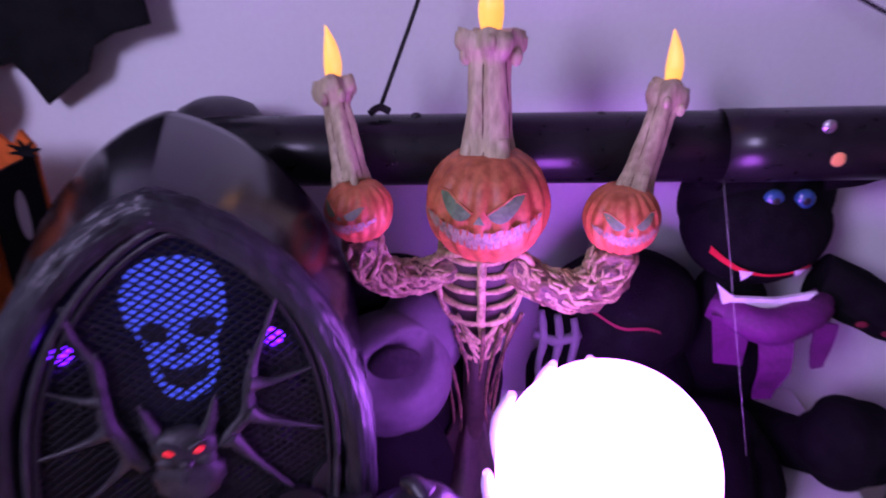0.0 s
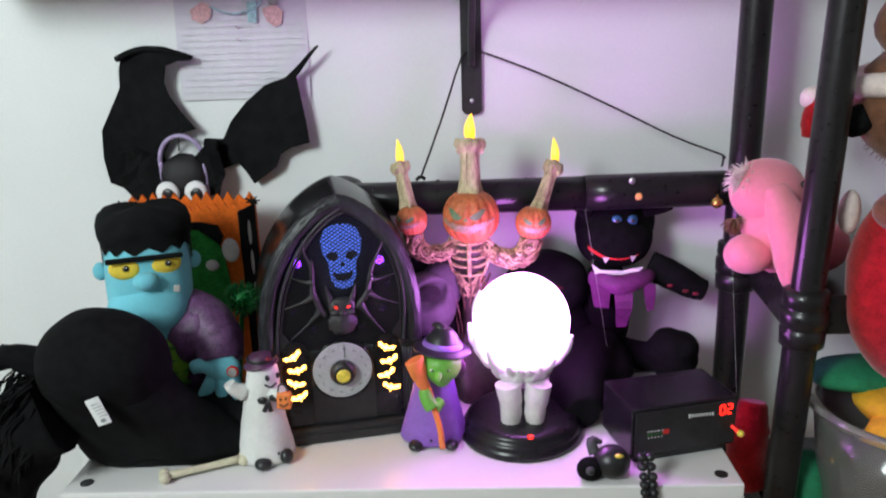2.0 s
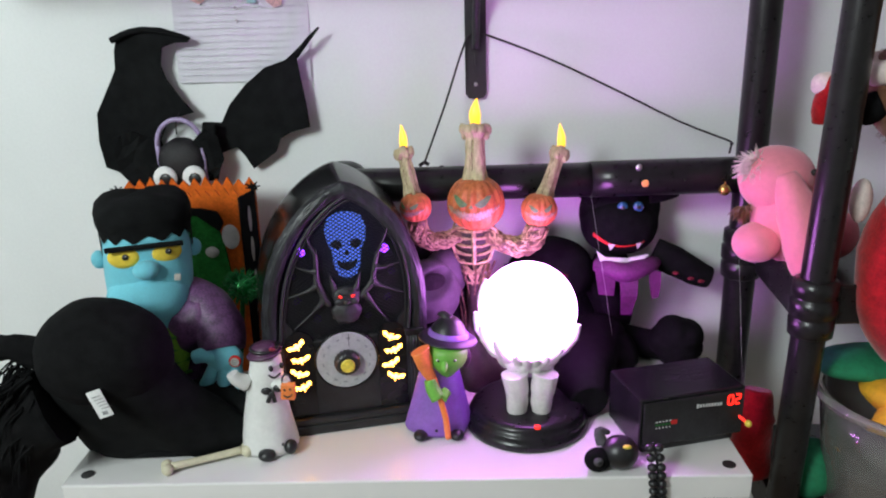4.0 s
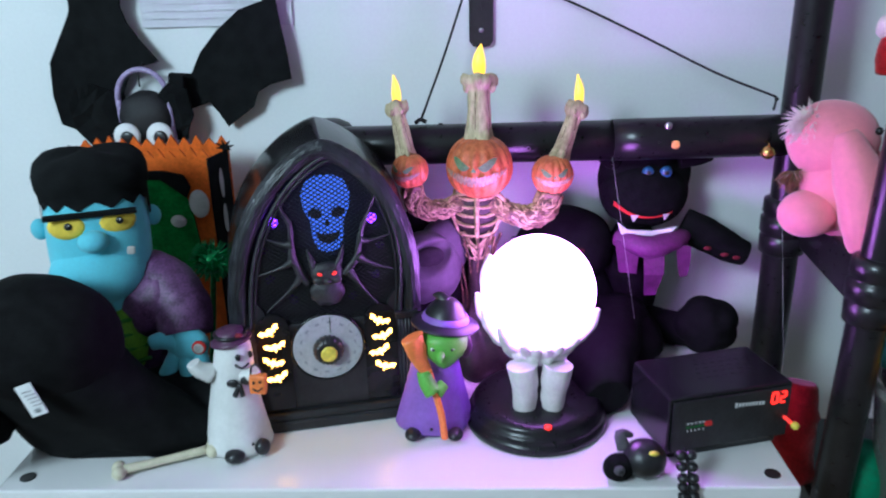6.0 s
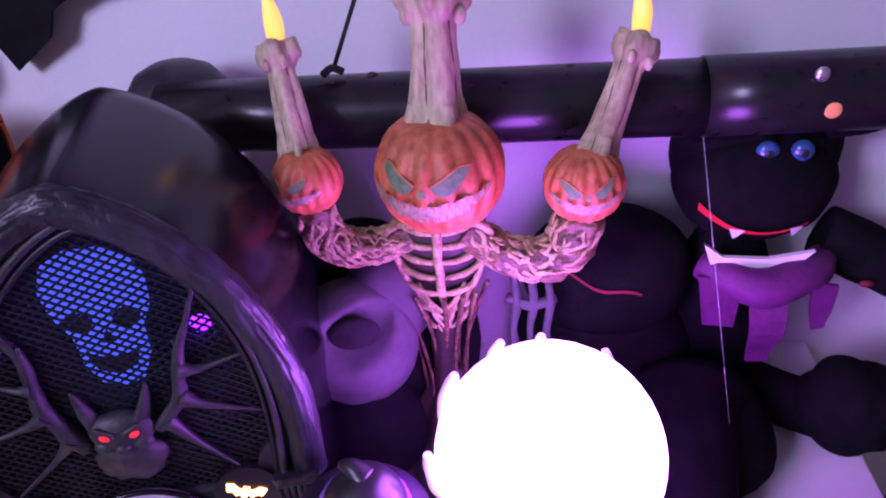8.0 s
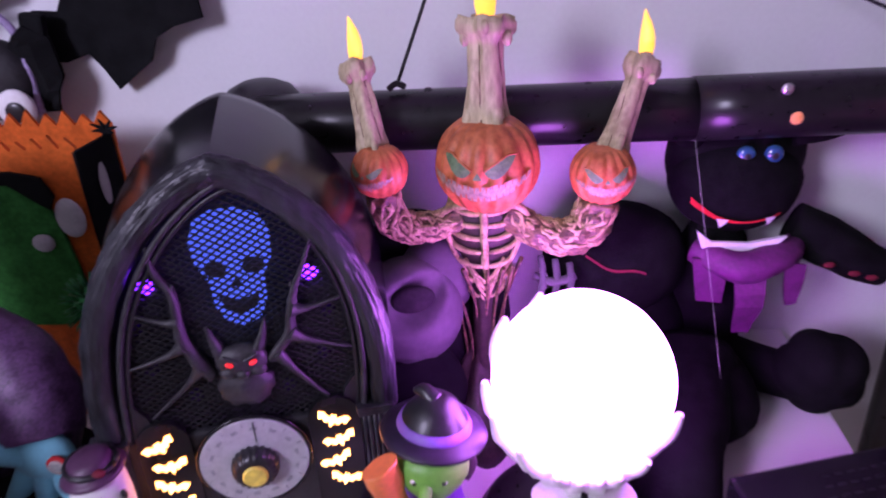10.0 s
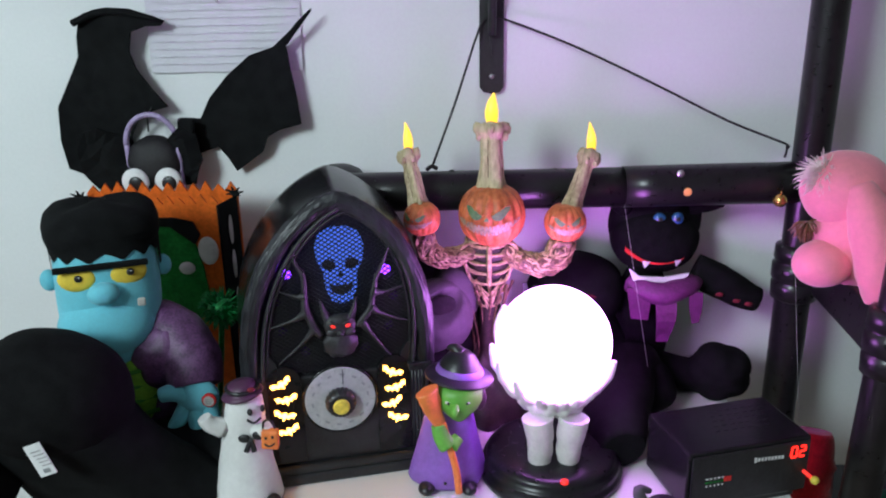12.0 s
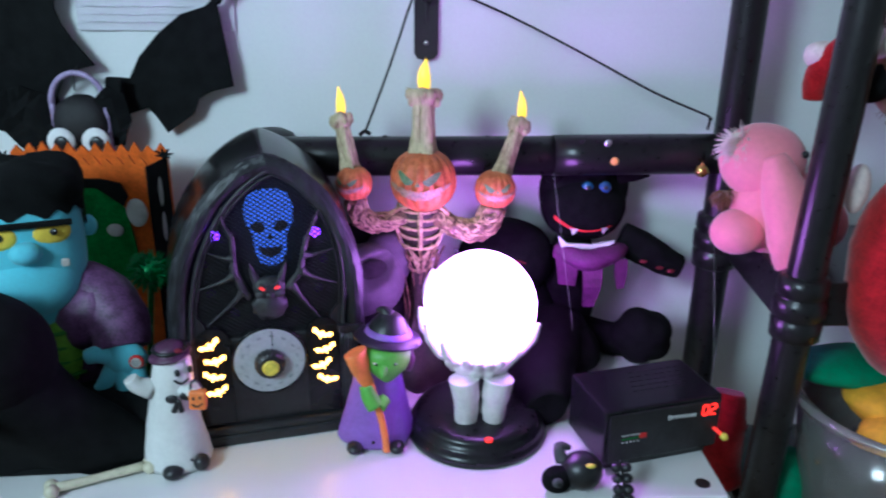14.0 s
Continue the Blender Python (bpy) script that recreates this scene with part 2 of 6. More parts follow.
# ---- mesh building ----
class Form:
    """Collects shapes, each with its material, in one mesh. All places are in world metres."""

    def __init__(self, *mats):
        self.bm, self.mats = bmesh.new(), list(mats)
        self.key, self.pieces = self.bm.faces.layers.int.new("piece"), ["body"]

    def named(self, name):
        """The shapes that follow belong to a new piece of this name."""
        self.pieces.append(name)
        return self

    def slot(self, m):
        if m not in self.mats:
            self.mats.append(m)
        return self.mats.index(m)

    def grid(self, rows, m, close_u=False, cap=True, smooth=True):
        """Quads over rows of points; close_u joins each row's end to its start; cap closes the first and last row."""
        bm, s = self.bm, self.slot(m)
        vs = [[bm.verts.new(p) for p in row] for row in rows]
        count = len(vs[0])
        for a, b in zip(vs, vs[1:]):
            for i in range(count if close_u else count - 1):
                j = (i + 1) % count
                f = bm.faces.new((a[i], a[j], b[j], b[i]))
                f.material_index, f.smooth, f[self.key] = s, smooth, len(self.pieces) - 1
        if cap and close_u:
            for row in (vs[0][::-1], vs[-1]):
                f = bm.faces.new(row)
                f.material_index, f.smooth, f[self.key] = s, False, len(self.pieces) - 1
        return self

    def lathe(self, center, profile, m, seg=32, ribs=0, depth=0.0, squash=1.0, tilt=None, cap=True):
        """Rings (radius, height) round an upright axis; ribs and depth give grooves down the side."""
        c, rows = Vector(center), []
        for r, h in profile:
            row = []
            for i in range(seg):
                a = 2 * math.pi * i / seg
                k = 1 - depth * abs(math.cos(ribs * a / 2)) ** 3 if ribs else 1
                p = Vector((r * k * math.cos(a), r * k * math.sin(a) * squash, h))
                row.append(c + (tilt @ p if tilt else p))
            rows.append(row)
        return self.grid(rows, m, True, cap)

    def ball(self, center, radii, m, seg=24, rings=14, turn=None, rough=0.0, freq=30.0, ribs=0, depth=0.0):
        c = Vector(center)
        r = Vector(radii) if not isinstance(radii, (int, float)) else Vector((radii,) * 3)
        rows = []
        for j in range(rings + 1):
            th = 0.02 + (math.pi - 0.04) * j / rings
            row = []
            for i in range(seg):
                a = 2 * math.pi * i / seg
                k = 1 - depth * abs(math.cos(ribs * a / 2)) ** 4 * math.sin(th) if ribs else 1
                p = Vector((r.x * math.sin(th) * math.cos(a) * k, r.y * math.sin(th) * math.sin(a) * k, -r.z * math.cos(th)))
                if turn:
                    p = turn @ p
                if rough:
                    p *= 1 + rough * noise.noise((p + c) * freq)
                row.append(c + p)
            rows.append(row)
        return self.grid(rows, m, True)

    def tube(self, pts, radii, m, seg=10, sub=4, lumps=0.0, freq=90.0, flat=1.0):
        """A round limb through the points, smoothed between them."""
        P = [Vector(p) for p in pts]
        R = [radii] * len(P) if isinstance(radii, (int, float)) else list(radii)
        path, rad = [], []
        for i in range(len(P) - 1):
            p0, p1, p2, p3 = P[max(i - 1, 0)], P[i], P[i + 1], P[min(i + 2, len(P) - 1)]
            for k in range(sub):
                t = k / sub
                path.append(0.5 * (2 * p1 + (p2 - p0) * t + (2 * p0 - 5 * p1 + 4 * p2 - p3) * t * t + (3 * p1 - p0 - 3 * p2 + p3) * t ** 3))
                rad.append(R[i] + (R[i + 1] - R[i]) * t)
        path.append(P[-1]), rad.append(R[-1])
        side = None
        rows = []
        for i, p in enumerate(path):
            d = (path[min(i + 1, len(path) - 1)] - path[max(i - 1, 0)]).normalized()
            if side is None:
                side = d.orthogonal().normalized()
            side = (side - d * side.dot(d)).normalized()
            up = d.cross(side)
            row = []
            for k in range(seg):
                a = 2 * math.pi * k / seg
                q = side * math.cos(a) + up * math.sin(a) * flat
                row.append(p + q * rad[i] * (1 + (lumps * noise.noise((p + q * rad[i]) * freq) if lumps else 0)))
            rows.append(row)
        return self.grid(rows, m, True)

    def box(self, center, size, m, bevel=0.0, turn=None):
        made = bmesh.new()
        bmesh.ops.create_cube(made, size=1, matrix=Matrix.Diagonal((*size, 1)))
        if bevel:
            bmesh.ops.bevel(made, geom=list(made.edges), offset=bevel, segments=2, profile=0.5, affect="EDGES")
        return self.take(made, (turn or Matrix()).to_4x4(), Vector(center), m)

    def take(self, made, turn, c, m, smooth=False):
        s, bm = self.slot(m), self.bm
        vs = {v: bm.verts.new(c + turn @ v.co) for v in made.verts}
        for f in made.faces:
            g = bm.faces.new([vs[v] for v in f.verts])
            g.material_index, g.smooth, g[self.key] = s, smooth, len(self.pieces) - 1
        made.free()
        return self

    def plate(self, outline, y, thick, m, turn=None, bend=None, cuts=0, at=(0, 0, 0)):
        """An outline in x and z, thick from y backwards; bend(x, z) moves it along y."""
        made = bmesh.new()
        vs = [made.verts.new((x, 0, z)) for x, z in outline]
        es = [made.edges.new((vs[i], vs[(i + 1) % len(vs)])) for i in range(len(vs))]
        bmesh.ops.triangle_fill(made, edges=es, use_beauty=True)
        if cuts:
            bmesh.ops.subdivide_edges(made, edges=list(made.edges), cuts=cuts, use_grid_fill=True)
        for f in made.faces:
            f.normal_update()
            if f.normal.y > 0:
                f.normal_flip()
        got = bmesh.ops.extrude_face_region(made, geom=list(made.faces))
        back = {v for v in got["geom"] if isinstance(v, bmesh.types.BMVert)}
        for v in made.verts:
            v.co.y = y + (bend(v.co.x, v.co.z) if bend else 0) + (thick if v in back else 0)
        bmesh.ops.recalc_face_normals(made, faces=list(made.faces))
        return self.take(made, (turn or Matrix()).to_4x4(), Vector(at), m)

    def strip(self, center, radii, u0, u1, low, high, m, lift=0.0015, steps=14, turn=None, rows=4):
        """A patch lying on the front of an ellipsoid, between two curves low(u) and high(u), in fractions of its radii."""
        c, r = Vector(center), Vector(radii)
        out = []
        for i in range(steps + 1):
            u = u0 + (u1 - u0) * i / steps
            lo, hi = low(u), high(u)
            row = []
            for j in range(rows + 1):
                v = lo + (hi - lo) * j / rows
                d = math.sqrt(max(0.02, 1 - u * u - v * v))
                p = Vector((u * r.x, -d * r.y - lift, v * r.z))
                row.append(c + (turn @ p if turn else p))
            out.append(row)
        return self.grid(out, m)

    def make(self, name, parent=None, origin=(0, 0, 0)):
        o = Vector(origin)
        for v in self.bm.verts:
            v.co -= o
        bmesh.ops.recalc_face_normals(self.bm, faces=list(self.bm.faces))
        me = bpy.data.meshes.new(name)
        self.bm.to_mesh(me)
        self.bm.free()
        for m in self.mats:
            me.materials.append(m)
        ob = new(name, me)
        if parent:
            ob.parent = parent
        else:
            ob.location = o
        return ob


BASE = {}


def thing(name, base, label, category, group=""):
    ob = new(name)
    ob.empty_display_size = 0.02
    ob.location = base
    BASE[ob.name] = base
    return tagged(ob, label, category, group)


def part(name, form, parent, label=""):
    base = BASE[parent.name]
    ob = form.make(name, parent, base)
    BASE[ob.name] = base
    return tagged(ob, label)


def solid(name, form, base, label, category, group=""):
    return tagged(form.make(name, None, base), label, category, group)


def figure(name, form, base, label, category, labels={}):
    """A thing whose named pieces become its parts."""
    ob = thing(name, base, label, category)
    for k, piece in enumerate(form.pieces):
        faces = [q for q in form.bm.faces if q[form.key] == k]
        if faces:
            one, made = Form(*form.mats), {}
            for q in faces:
                for v in q.verts:
                    if v not in made:
                        made[v] = one.bm.verts.new(v.co)
                g = one.bm.faces.new([made[v] for v in q.verts])
                g.material_index, g.smooth = q.material_index, q.smooth
            used = sorted({q.material_index for q in one.bm.faces})
            for q in one.bm.faces:
                q.material_index = used.index(q.material_index)
            one.mats = [form.mats[i] for i in used]
            part(piece, one, ob, labels.get(piece, ""))
    form.bm.free()
    return ob


def setting(name, form, label, category):
    return tagged(form.make(name), label, category, "", "structure")


def R(axis, deg):
    return Matrix.Rotation(radians(deg), 3, axis)


# ---- room ----
setting("wall_back", Form().box((0.15, 0.08, 0.3), (3.6, 0.1, 2.5), WALL), "matt white painted wall behind the shelf", "wall")
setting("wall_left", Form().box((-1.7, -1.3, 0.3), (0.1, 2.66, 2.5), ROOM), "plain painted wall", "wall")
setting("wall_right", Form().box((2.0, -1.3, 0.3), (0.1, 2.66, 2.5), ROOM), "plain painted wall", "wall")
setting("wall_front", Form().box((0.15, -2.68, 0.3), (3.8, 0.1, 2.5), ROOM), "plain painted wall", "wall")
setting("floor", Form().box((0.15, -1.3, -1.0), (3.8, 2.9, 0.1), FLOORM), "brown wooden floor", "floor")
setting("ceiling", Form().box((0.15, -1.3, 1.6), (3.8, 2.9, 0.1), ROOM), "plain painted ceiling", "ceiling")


# ---- shelf and rack ----
def white_shelf():
    s = thing("display_shelf", (0.01, -0.2, -0.035), "white laminate display shelf with a drilled front corner", "shelf")
    part("board", Form().box((0.0085, -0.196, -0.0175), (0.877, 0.448, 0.035), WHITE_LAMINATE, 0.0025), s)
    for x, y in ((-0.405, -0.396), (0.424, -0.397)):
        hole = Form().lathe((x, y, 0.0), [(0.0075, 0.0005), (0.0085, 0.0012), (0.0085, 0.0002)], BLACK_METAL, 18)
        part("corner_hole", hole, s, "dark round fixing hole")
    for x in (-0.3, 0.3):
        leg = Form().box((x, 0.024, -0.16), (0.03, 0.008, 0.25), BLACK_METAL, 0.001)
        leg.tube([(x, 0.02, -0.26), (x, -0.15, -0.1), (x, -0.3, -0.04)], 0.006, BLACK_METAL)
        part("bracket", leg, s)


white_shelf()


def upper_shelf():
    s = thing("upper_shelf", (0.1, -0.1, 0.66), "white wall shelf on a black steel bracket", "shelf")
    part("board", Form().box((0.1, -0.08, 0.676), (1.5, 0.21, 0.022), WHITE_LAMINATE, 0.002), s)
    b = Form()
    out = [(0.101, 0.664), (0.101, 0.428), (0.106, 0.421), (0.118, 0.4185), (0.130, 0.421), (0.135, 0.428), (0.135, 0.664)]
    b.plate(out, 0.0225, 0.007, BLACK_METAL)
    b.plate([(0.108, 0.664), (0.112, 0.54), (0.118, 0.47), (0.124, 0.54), (0.129, 0.664)], 0.019, 0.006, BLACK_METAL)
    b.tube([(0.118, 0.014, 0.50), (0.119, 0.0, 0.56), (0.121, -0.05, 0.62), (0.122, -0.15, 0.66)], 0.006, BLACK_METAL)
    for x in (0.098, 0.1395):
        b.lathe((x, 0.024, 0.612), [(0.009, 0), (0.009, 0.004)], BLACK_METAL, 16, tilt=R("X", 90))
    bracket = part("bracket", b, s, "black steel bracket strip with screw ears")
    for x, z in ((0.098, 0.612), (0.1395, 0.612), (0.118, 0.443)):
        part("screw", Form().ball((x, 0.019 if z > 0.5 else 0.0225, z), (0.0035, 0.002, 0.0035), CHROME if z < 0.5 else BLACK_METAL, 12, 6), bracket)


upper_shelf()


def paper_sheet():
    p = Form()
    x0, x1, z0, z1 = -0.366, -0.150, 0.456, 0.735
    rows = [[(x0 + (x1 - x0) * i / 12 + 0.02 * (z - z0), 0.0285 - 0.0015 * math.sin(i * 1.1 + j * 0.7) - 0.003 * (1 - j / 12) ** 2, z)
             for i in range(13)] for j in range(13) for z in (z0 + (z1 - z0) * j / 12,)]
    p.grid(rows, PAPER, cap=False)
    sheet = solid("drawing_sheet", p, (-0.26, 0.028, 0.456), "child's crayon drawing on ruled white paper pinned to the wall", "drawing")
    BASE[sheet.name] = (-0.26, 0.028, 0.456)
    for k in range(24):
        z = 0.468 + k * 0.0105
        f = Form().box((0.5 * (x0 + x1) + 0.02 * (z - z0), 0.0225, z), (0.205, 0.0006, 0.0006), PAPER_LINE)
        part("ruled_line", f, sheet)
    y = 0.0222
    f = Form()
    f.plate([(-0.335, 0.60), (-0.315, 0.612), (-0.30, 0.606), (-0.302, 0.588), (-0.318, 0.578), (-0.333, 0.585)], y, 0.0008, CRAYON_RED)
    part("red_mitten", f, sheet, "red crayon mitten")
    f = Form()
    f.plate([(-0.218, 0.598), (-0.198, 0.606), (-0.184, 0.594), (-0.188, 0.574), (-0.2, 0.570), (-0.212, 0.58)], y, 0.0008, CRAYON_RED)
    part("red_mitten", f, sheet, "red crayon mitten")
    f = Form()
    f.tube([(-0.302, y, 0.604), (-0.27, y, 0.592), (-0.235, y, 0.598), (-0.216, y, 0.612)], 0.0017, CRAYON_TEAL, 6)
    f.plate([(-0.242, 0.61), (-0.226, 0.612), (-0.228, 0.578), (-0.242, 0.578)], y, 0.0008, CRAYON_TEAL)
    part("teal_scarf", f, sheet, "teal crayon scarf")
    f = Form()
    f.plate([(-0.29, 0.617), (-0.278, 0.655), (-0.235, 0.658), (-0.228, 0.625), (-0.25, 0.616)], y, 0.0008, CRAYON_GREY)
    part("grey_hat", f, sheet, "grey pencilled hat")
    f = Form()
    f.plate([(-0.21, 0.612), (-0.20, 0.622), (-0.188, 0.616), (-0.19, 0.604), (-0.204, 0.602)], y, 0.0008, CRAYON_GREY)
    part("grey_scribble", f, sheet)
    for z in (0.572, 0.552):
        part("button", Form().ball((-0.262, y, z), (0.0022, 0.0005, 0.0022), CRAYON_GREY, 8, 4), sheet)


paper_sheet()


def rack():
    r = thing("pipe_rack", (0.5, -0.15, -0.95), "black plastic tube storage rack standing against the wall", "rack")
    rail = Form().tube([(-0.10, -0.068, 0.2995), (0.1, -0.068, 0.3005), (0.3, -0.069, 0.302)], 0.0272, BLACK_TUBE, 28, 2)
    rail = part("rail", rail, r)
    sleeve = Form().tube([(0.292, -0.069, 0.302), (0.4, -0.069, 0.3035), (0.53, -0.069, 0.3045)], 0.0283, BLACK_TUBE, 28, 2)
    sleeve = part("rail_sleeve", sleeve, r)
    part("screw", Form().ball((0.362, -0.093, 0.3245), (0.0052, 0.003, 0.0052), CHROME, 14, 8), sleeve)
    part("sticker", Form().ball((0.372, -0.0968, 0.3005), (0.006, 0.0012, 0.006), ORANGE_DOT, 16, 6), sleeve, "small round orange sticker")
    for x in (0.06, 0.2):
        part("rivet", Form().ball((x, -0.068, 0.3275), (0.004, 0.004, 0.002), BLACK_METAL, 10, 6), rail)
    for x, y, rad in ((0.541, -0.068, 0.0235), (0.565, -0.30, 0.0215), (1.2, -0.068, 0.0235), (1.2, -0.30, 0.0215)):
        tip = 0.0284 if y < -0.2 else 0.0
        at = lambda z: (x - tip * (0.62 - z), y, z)
        f = Form().tube([at(-0.95), at(-0.4), at(0.14), at(0.22), at(0.6), at(1.2)], [rad, rad, rad * 1.03, rad, rad, rad], BLACK_TUBE, 28, 2)
        part("post", f, r)
        f = Form()
        k = rad + 0.001
        f.lathe((at(0.175)[0], y, 0), [(k, 0.135), (k + 0.006, 0.138), (k + 0.007, 0.160), (k + 0.005, 0.162), (k + 0.005, 0.166), (k + 0.008, 0.168),
                            (k + 0.008, 0.188), (k + 0.005, 0.19), (k + 0.005, 0.194), (k + 0.007, 0.196), (k + 0.006, 0.214), (k, 0.217)], BLACK_TUBE, 28)
        part("collar", f, r, "ribbed black collar")
    f = Form().lathe((-0.098, -0.040, 0), [(0.024, -0.0), (0.024, 0.27), (0.040, 0.275), (0.041, 0.300), (0.038, 0.314), (0.030, 0.325), (0.018, 0.331), (0.004, 0.333)], BLACK_METAL, 36)
    part("post_cap", f, r, "round black post cap")
    for z in (0.18, -0.16):
        f = Form()
        f.box((0.553, -0.184, z), (0.016, 0.21, 0.058), BLACK_TUBE, 0.003, R("Z", -5.5))
        part("side_rail", f, r)
        f = Form()
        f.box((0.88, -0.185, z + 0.012), (0.63, 0.24, 0.012), BLACK_TUBE, 0.003)
        f.box((0.88, -0.302, z), (0.6, 0.012, 0.055), BLACK_TUBE, 0.003)
        part("rack_shelf", f, r)


rack()


def cords():
    f = Form()
    f.tube([(0.033, -0.071, 0.333), (0.068, -0.03, 0.42), (0.102, 0.017, 0.512), (0.118, 0.0155, 0.521), (0.137, 0.017, 0.520),
            (0.23, 0.0, 0.484), (0.33, -0.026, 0.437), (0.43, -0.05, 0.387), (0.498, -0.064, 0.360), (0.508, -0.067, 0.354), (0.507, -0.066, 0.338)], 0.0016, CORD, 8, 3)
    f.tube([(0.026, -0.075, 0.331), (0.033, -0.075, 0.336), (0.04, -0.072, 0.332)], 0.0028, CORD, 8)
    f.ball((0.509, -0.067, 0.353), 0.003, CORD, 8, 6)
    solid("cord", f, (0.118, 0.02, 0.52), "thin black cord tied from bracket to rail", "cord")
    for a, b in (((0.289, -0.098, 0.285), (0.318, -0.165, 0.075)), ((0.515, -0.12, 0.205), (0.505, -0.215, 0.01))):
        f = Form().tube([a, tuple((p + q) / 2 for p, q in zip(a, b)), b], 0.0002, THREAD, 5, 2)
        solid("thread", f, a, "thin pale hanging thread", "thread", "hanging threads")


cords()


# ---- candelabra ----
def pumpkin_form(c, rad, m=PUMPKIN):
    f = Form()
    cx, cy, cz = c
    prof = []
    for j in range(17):
        th = math.pi * (0.02 + 0.96 * j / 16)
        prof.append((rad * math.sin(th) ** 0.9, -rad * 0.94 * math.cos(th) - (0.06 * rad if j > 14 else 0)))
    f.lathe(c, prof, m, 96, 16, 0.075)
    return f


def face(pumpkin, c, rad, tilt):
    """A carved face: slanted almond eyes, a small nose and a wide toothy grin that follows the ribs."""
    rr = (rad * 1.0, rad * 1.0, rad * 0.95)
    t = R("Z", tilt)
    for side in (-1, 1):
        f = Form()
        k = lambda u: (abs(u) - 0.13) / 0.50
        lo = lambda u: 0.20 + 0.22 * k(u) - 0.22 * math.sin(math.pi * k(u)) ** 0.8
        hi = lambda u: 0.215 + 0.34 * k(u) - 0.10 * max(0.0, k(u) - 0.75) * 4
        f.strip(c, rr, side * 0.13, side * 0.63, lo, hi, PUMPKIN_DARK, rad * 0.004, 14, t)
        eye = part("carved_eye", f, pumpkin, "carved slanted eye painted green")
        BASE[eye.name] = BASE[pumpkin.name]
        rim = [(u, hi(u) + 0.015) for u in [side * (0.11 + 0.54 * q / 10) for q in range(11)]]
        brow = Form().tube([Vector(c) + t @ Vector((u * rr[0], -math.sqrt(max(0.05, 1 - u * u - v * v)) * rr[1] * 0.985, v * rr[2])) for u, v in rim], rad * 0.022, PUMPKIN, 8, 2)
        part("brow", brow, pumpkin)
    f = Form().strip(c, rr, -0.085, 0.085, lambda u: 0.06, lambda u: 0.07 + 0.13 * (1 - abs(u) / 0.085), PUMPKIN_DARK, rad * 0.006, 6, t)
    part("carved_nose", f, pumpkin)
    top = lambda u: -0.09 + 0.22 * abs(u) ** 1.5 + 0.018 * math.sin(u * 24)
    bot = lambda u: -0.09 + 0.22 * abs(u) ** 1.5 - 0.33 * max(0.0, 1 - (u / 0.9) ** 2) ** 0.55 + 0.014 * math.sin(u * 19)
    part("carved_mouth", Form().strip(c, rr, -0.885, 0.885, bot, top, PUMPKIN_FACE, rad * 0.004, 40, t, 6), pumpkin, "wide grinning mouth painted pale green")
    f = Form()
    for k in range(15):
        u = -0.77 + 1.54 * k / 14
        w = 0.010 + 0.006 * ((k * 5) % 3)
        mid = bot(u) + (top(u) - bot(u)) * (0.40 + 0.12 * ((k * 3) % 4) / 4)
        f.strip(c, rr, u - w, u + w, lambda v, u=u: bot(u) - 0.03, lambda v, u=u, m=mid, w=w: m - abs(v - u) / w * 0.08, PUMPKIN, rad * 0.016, 4, t)
        u += 0.05
        f.strip(c, rr, u - w, u + w, lambda v, u=u, w=w: top(u) - 0.11 + abs(v - u) / w * 0.07, lambda v, u=u: top(u) + 0.03, PUMPKIN, rad * 0.016, 4, t)
    part("teeth", f, pumpkin, "orange ridges between carved teeth")


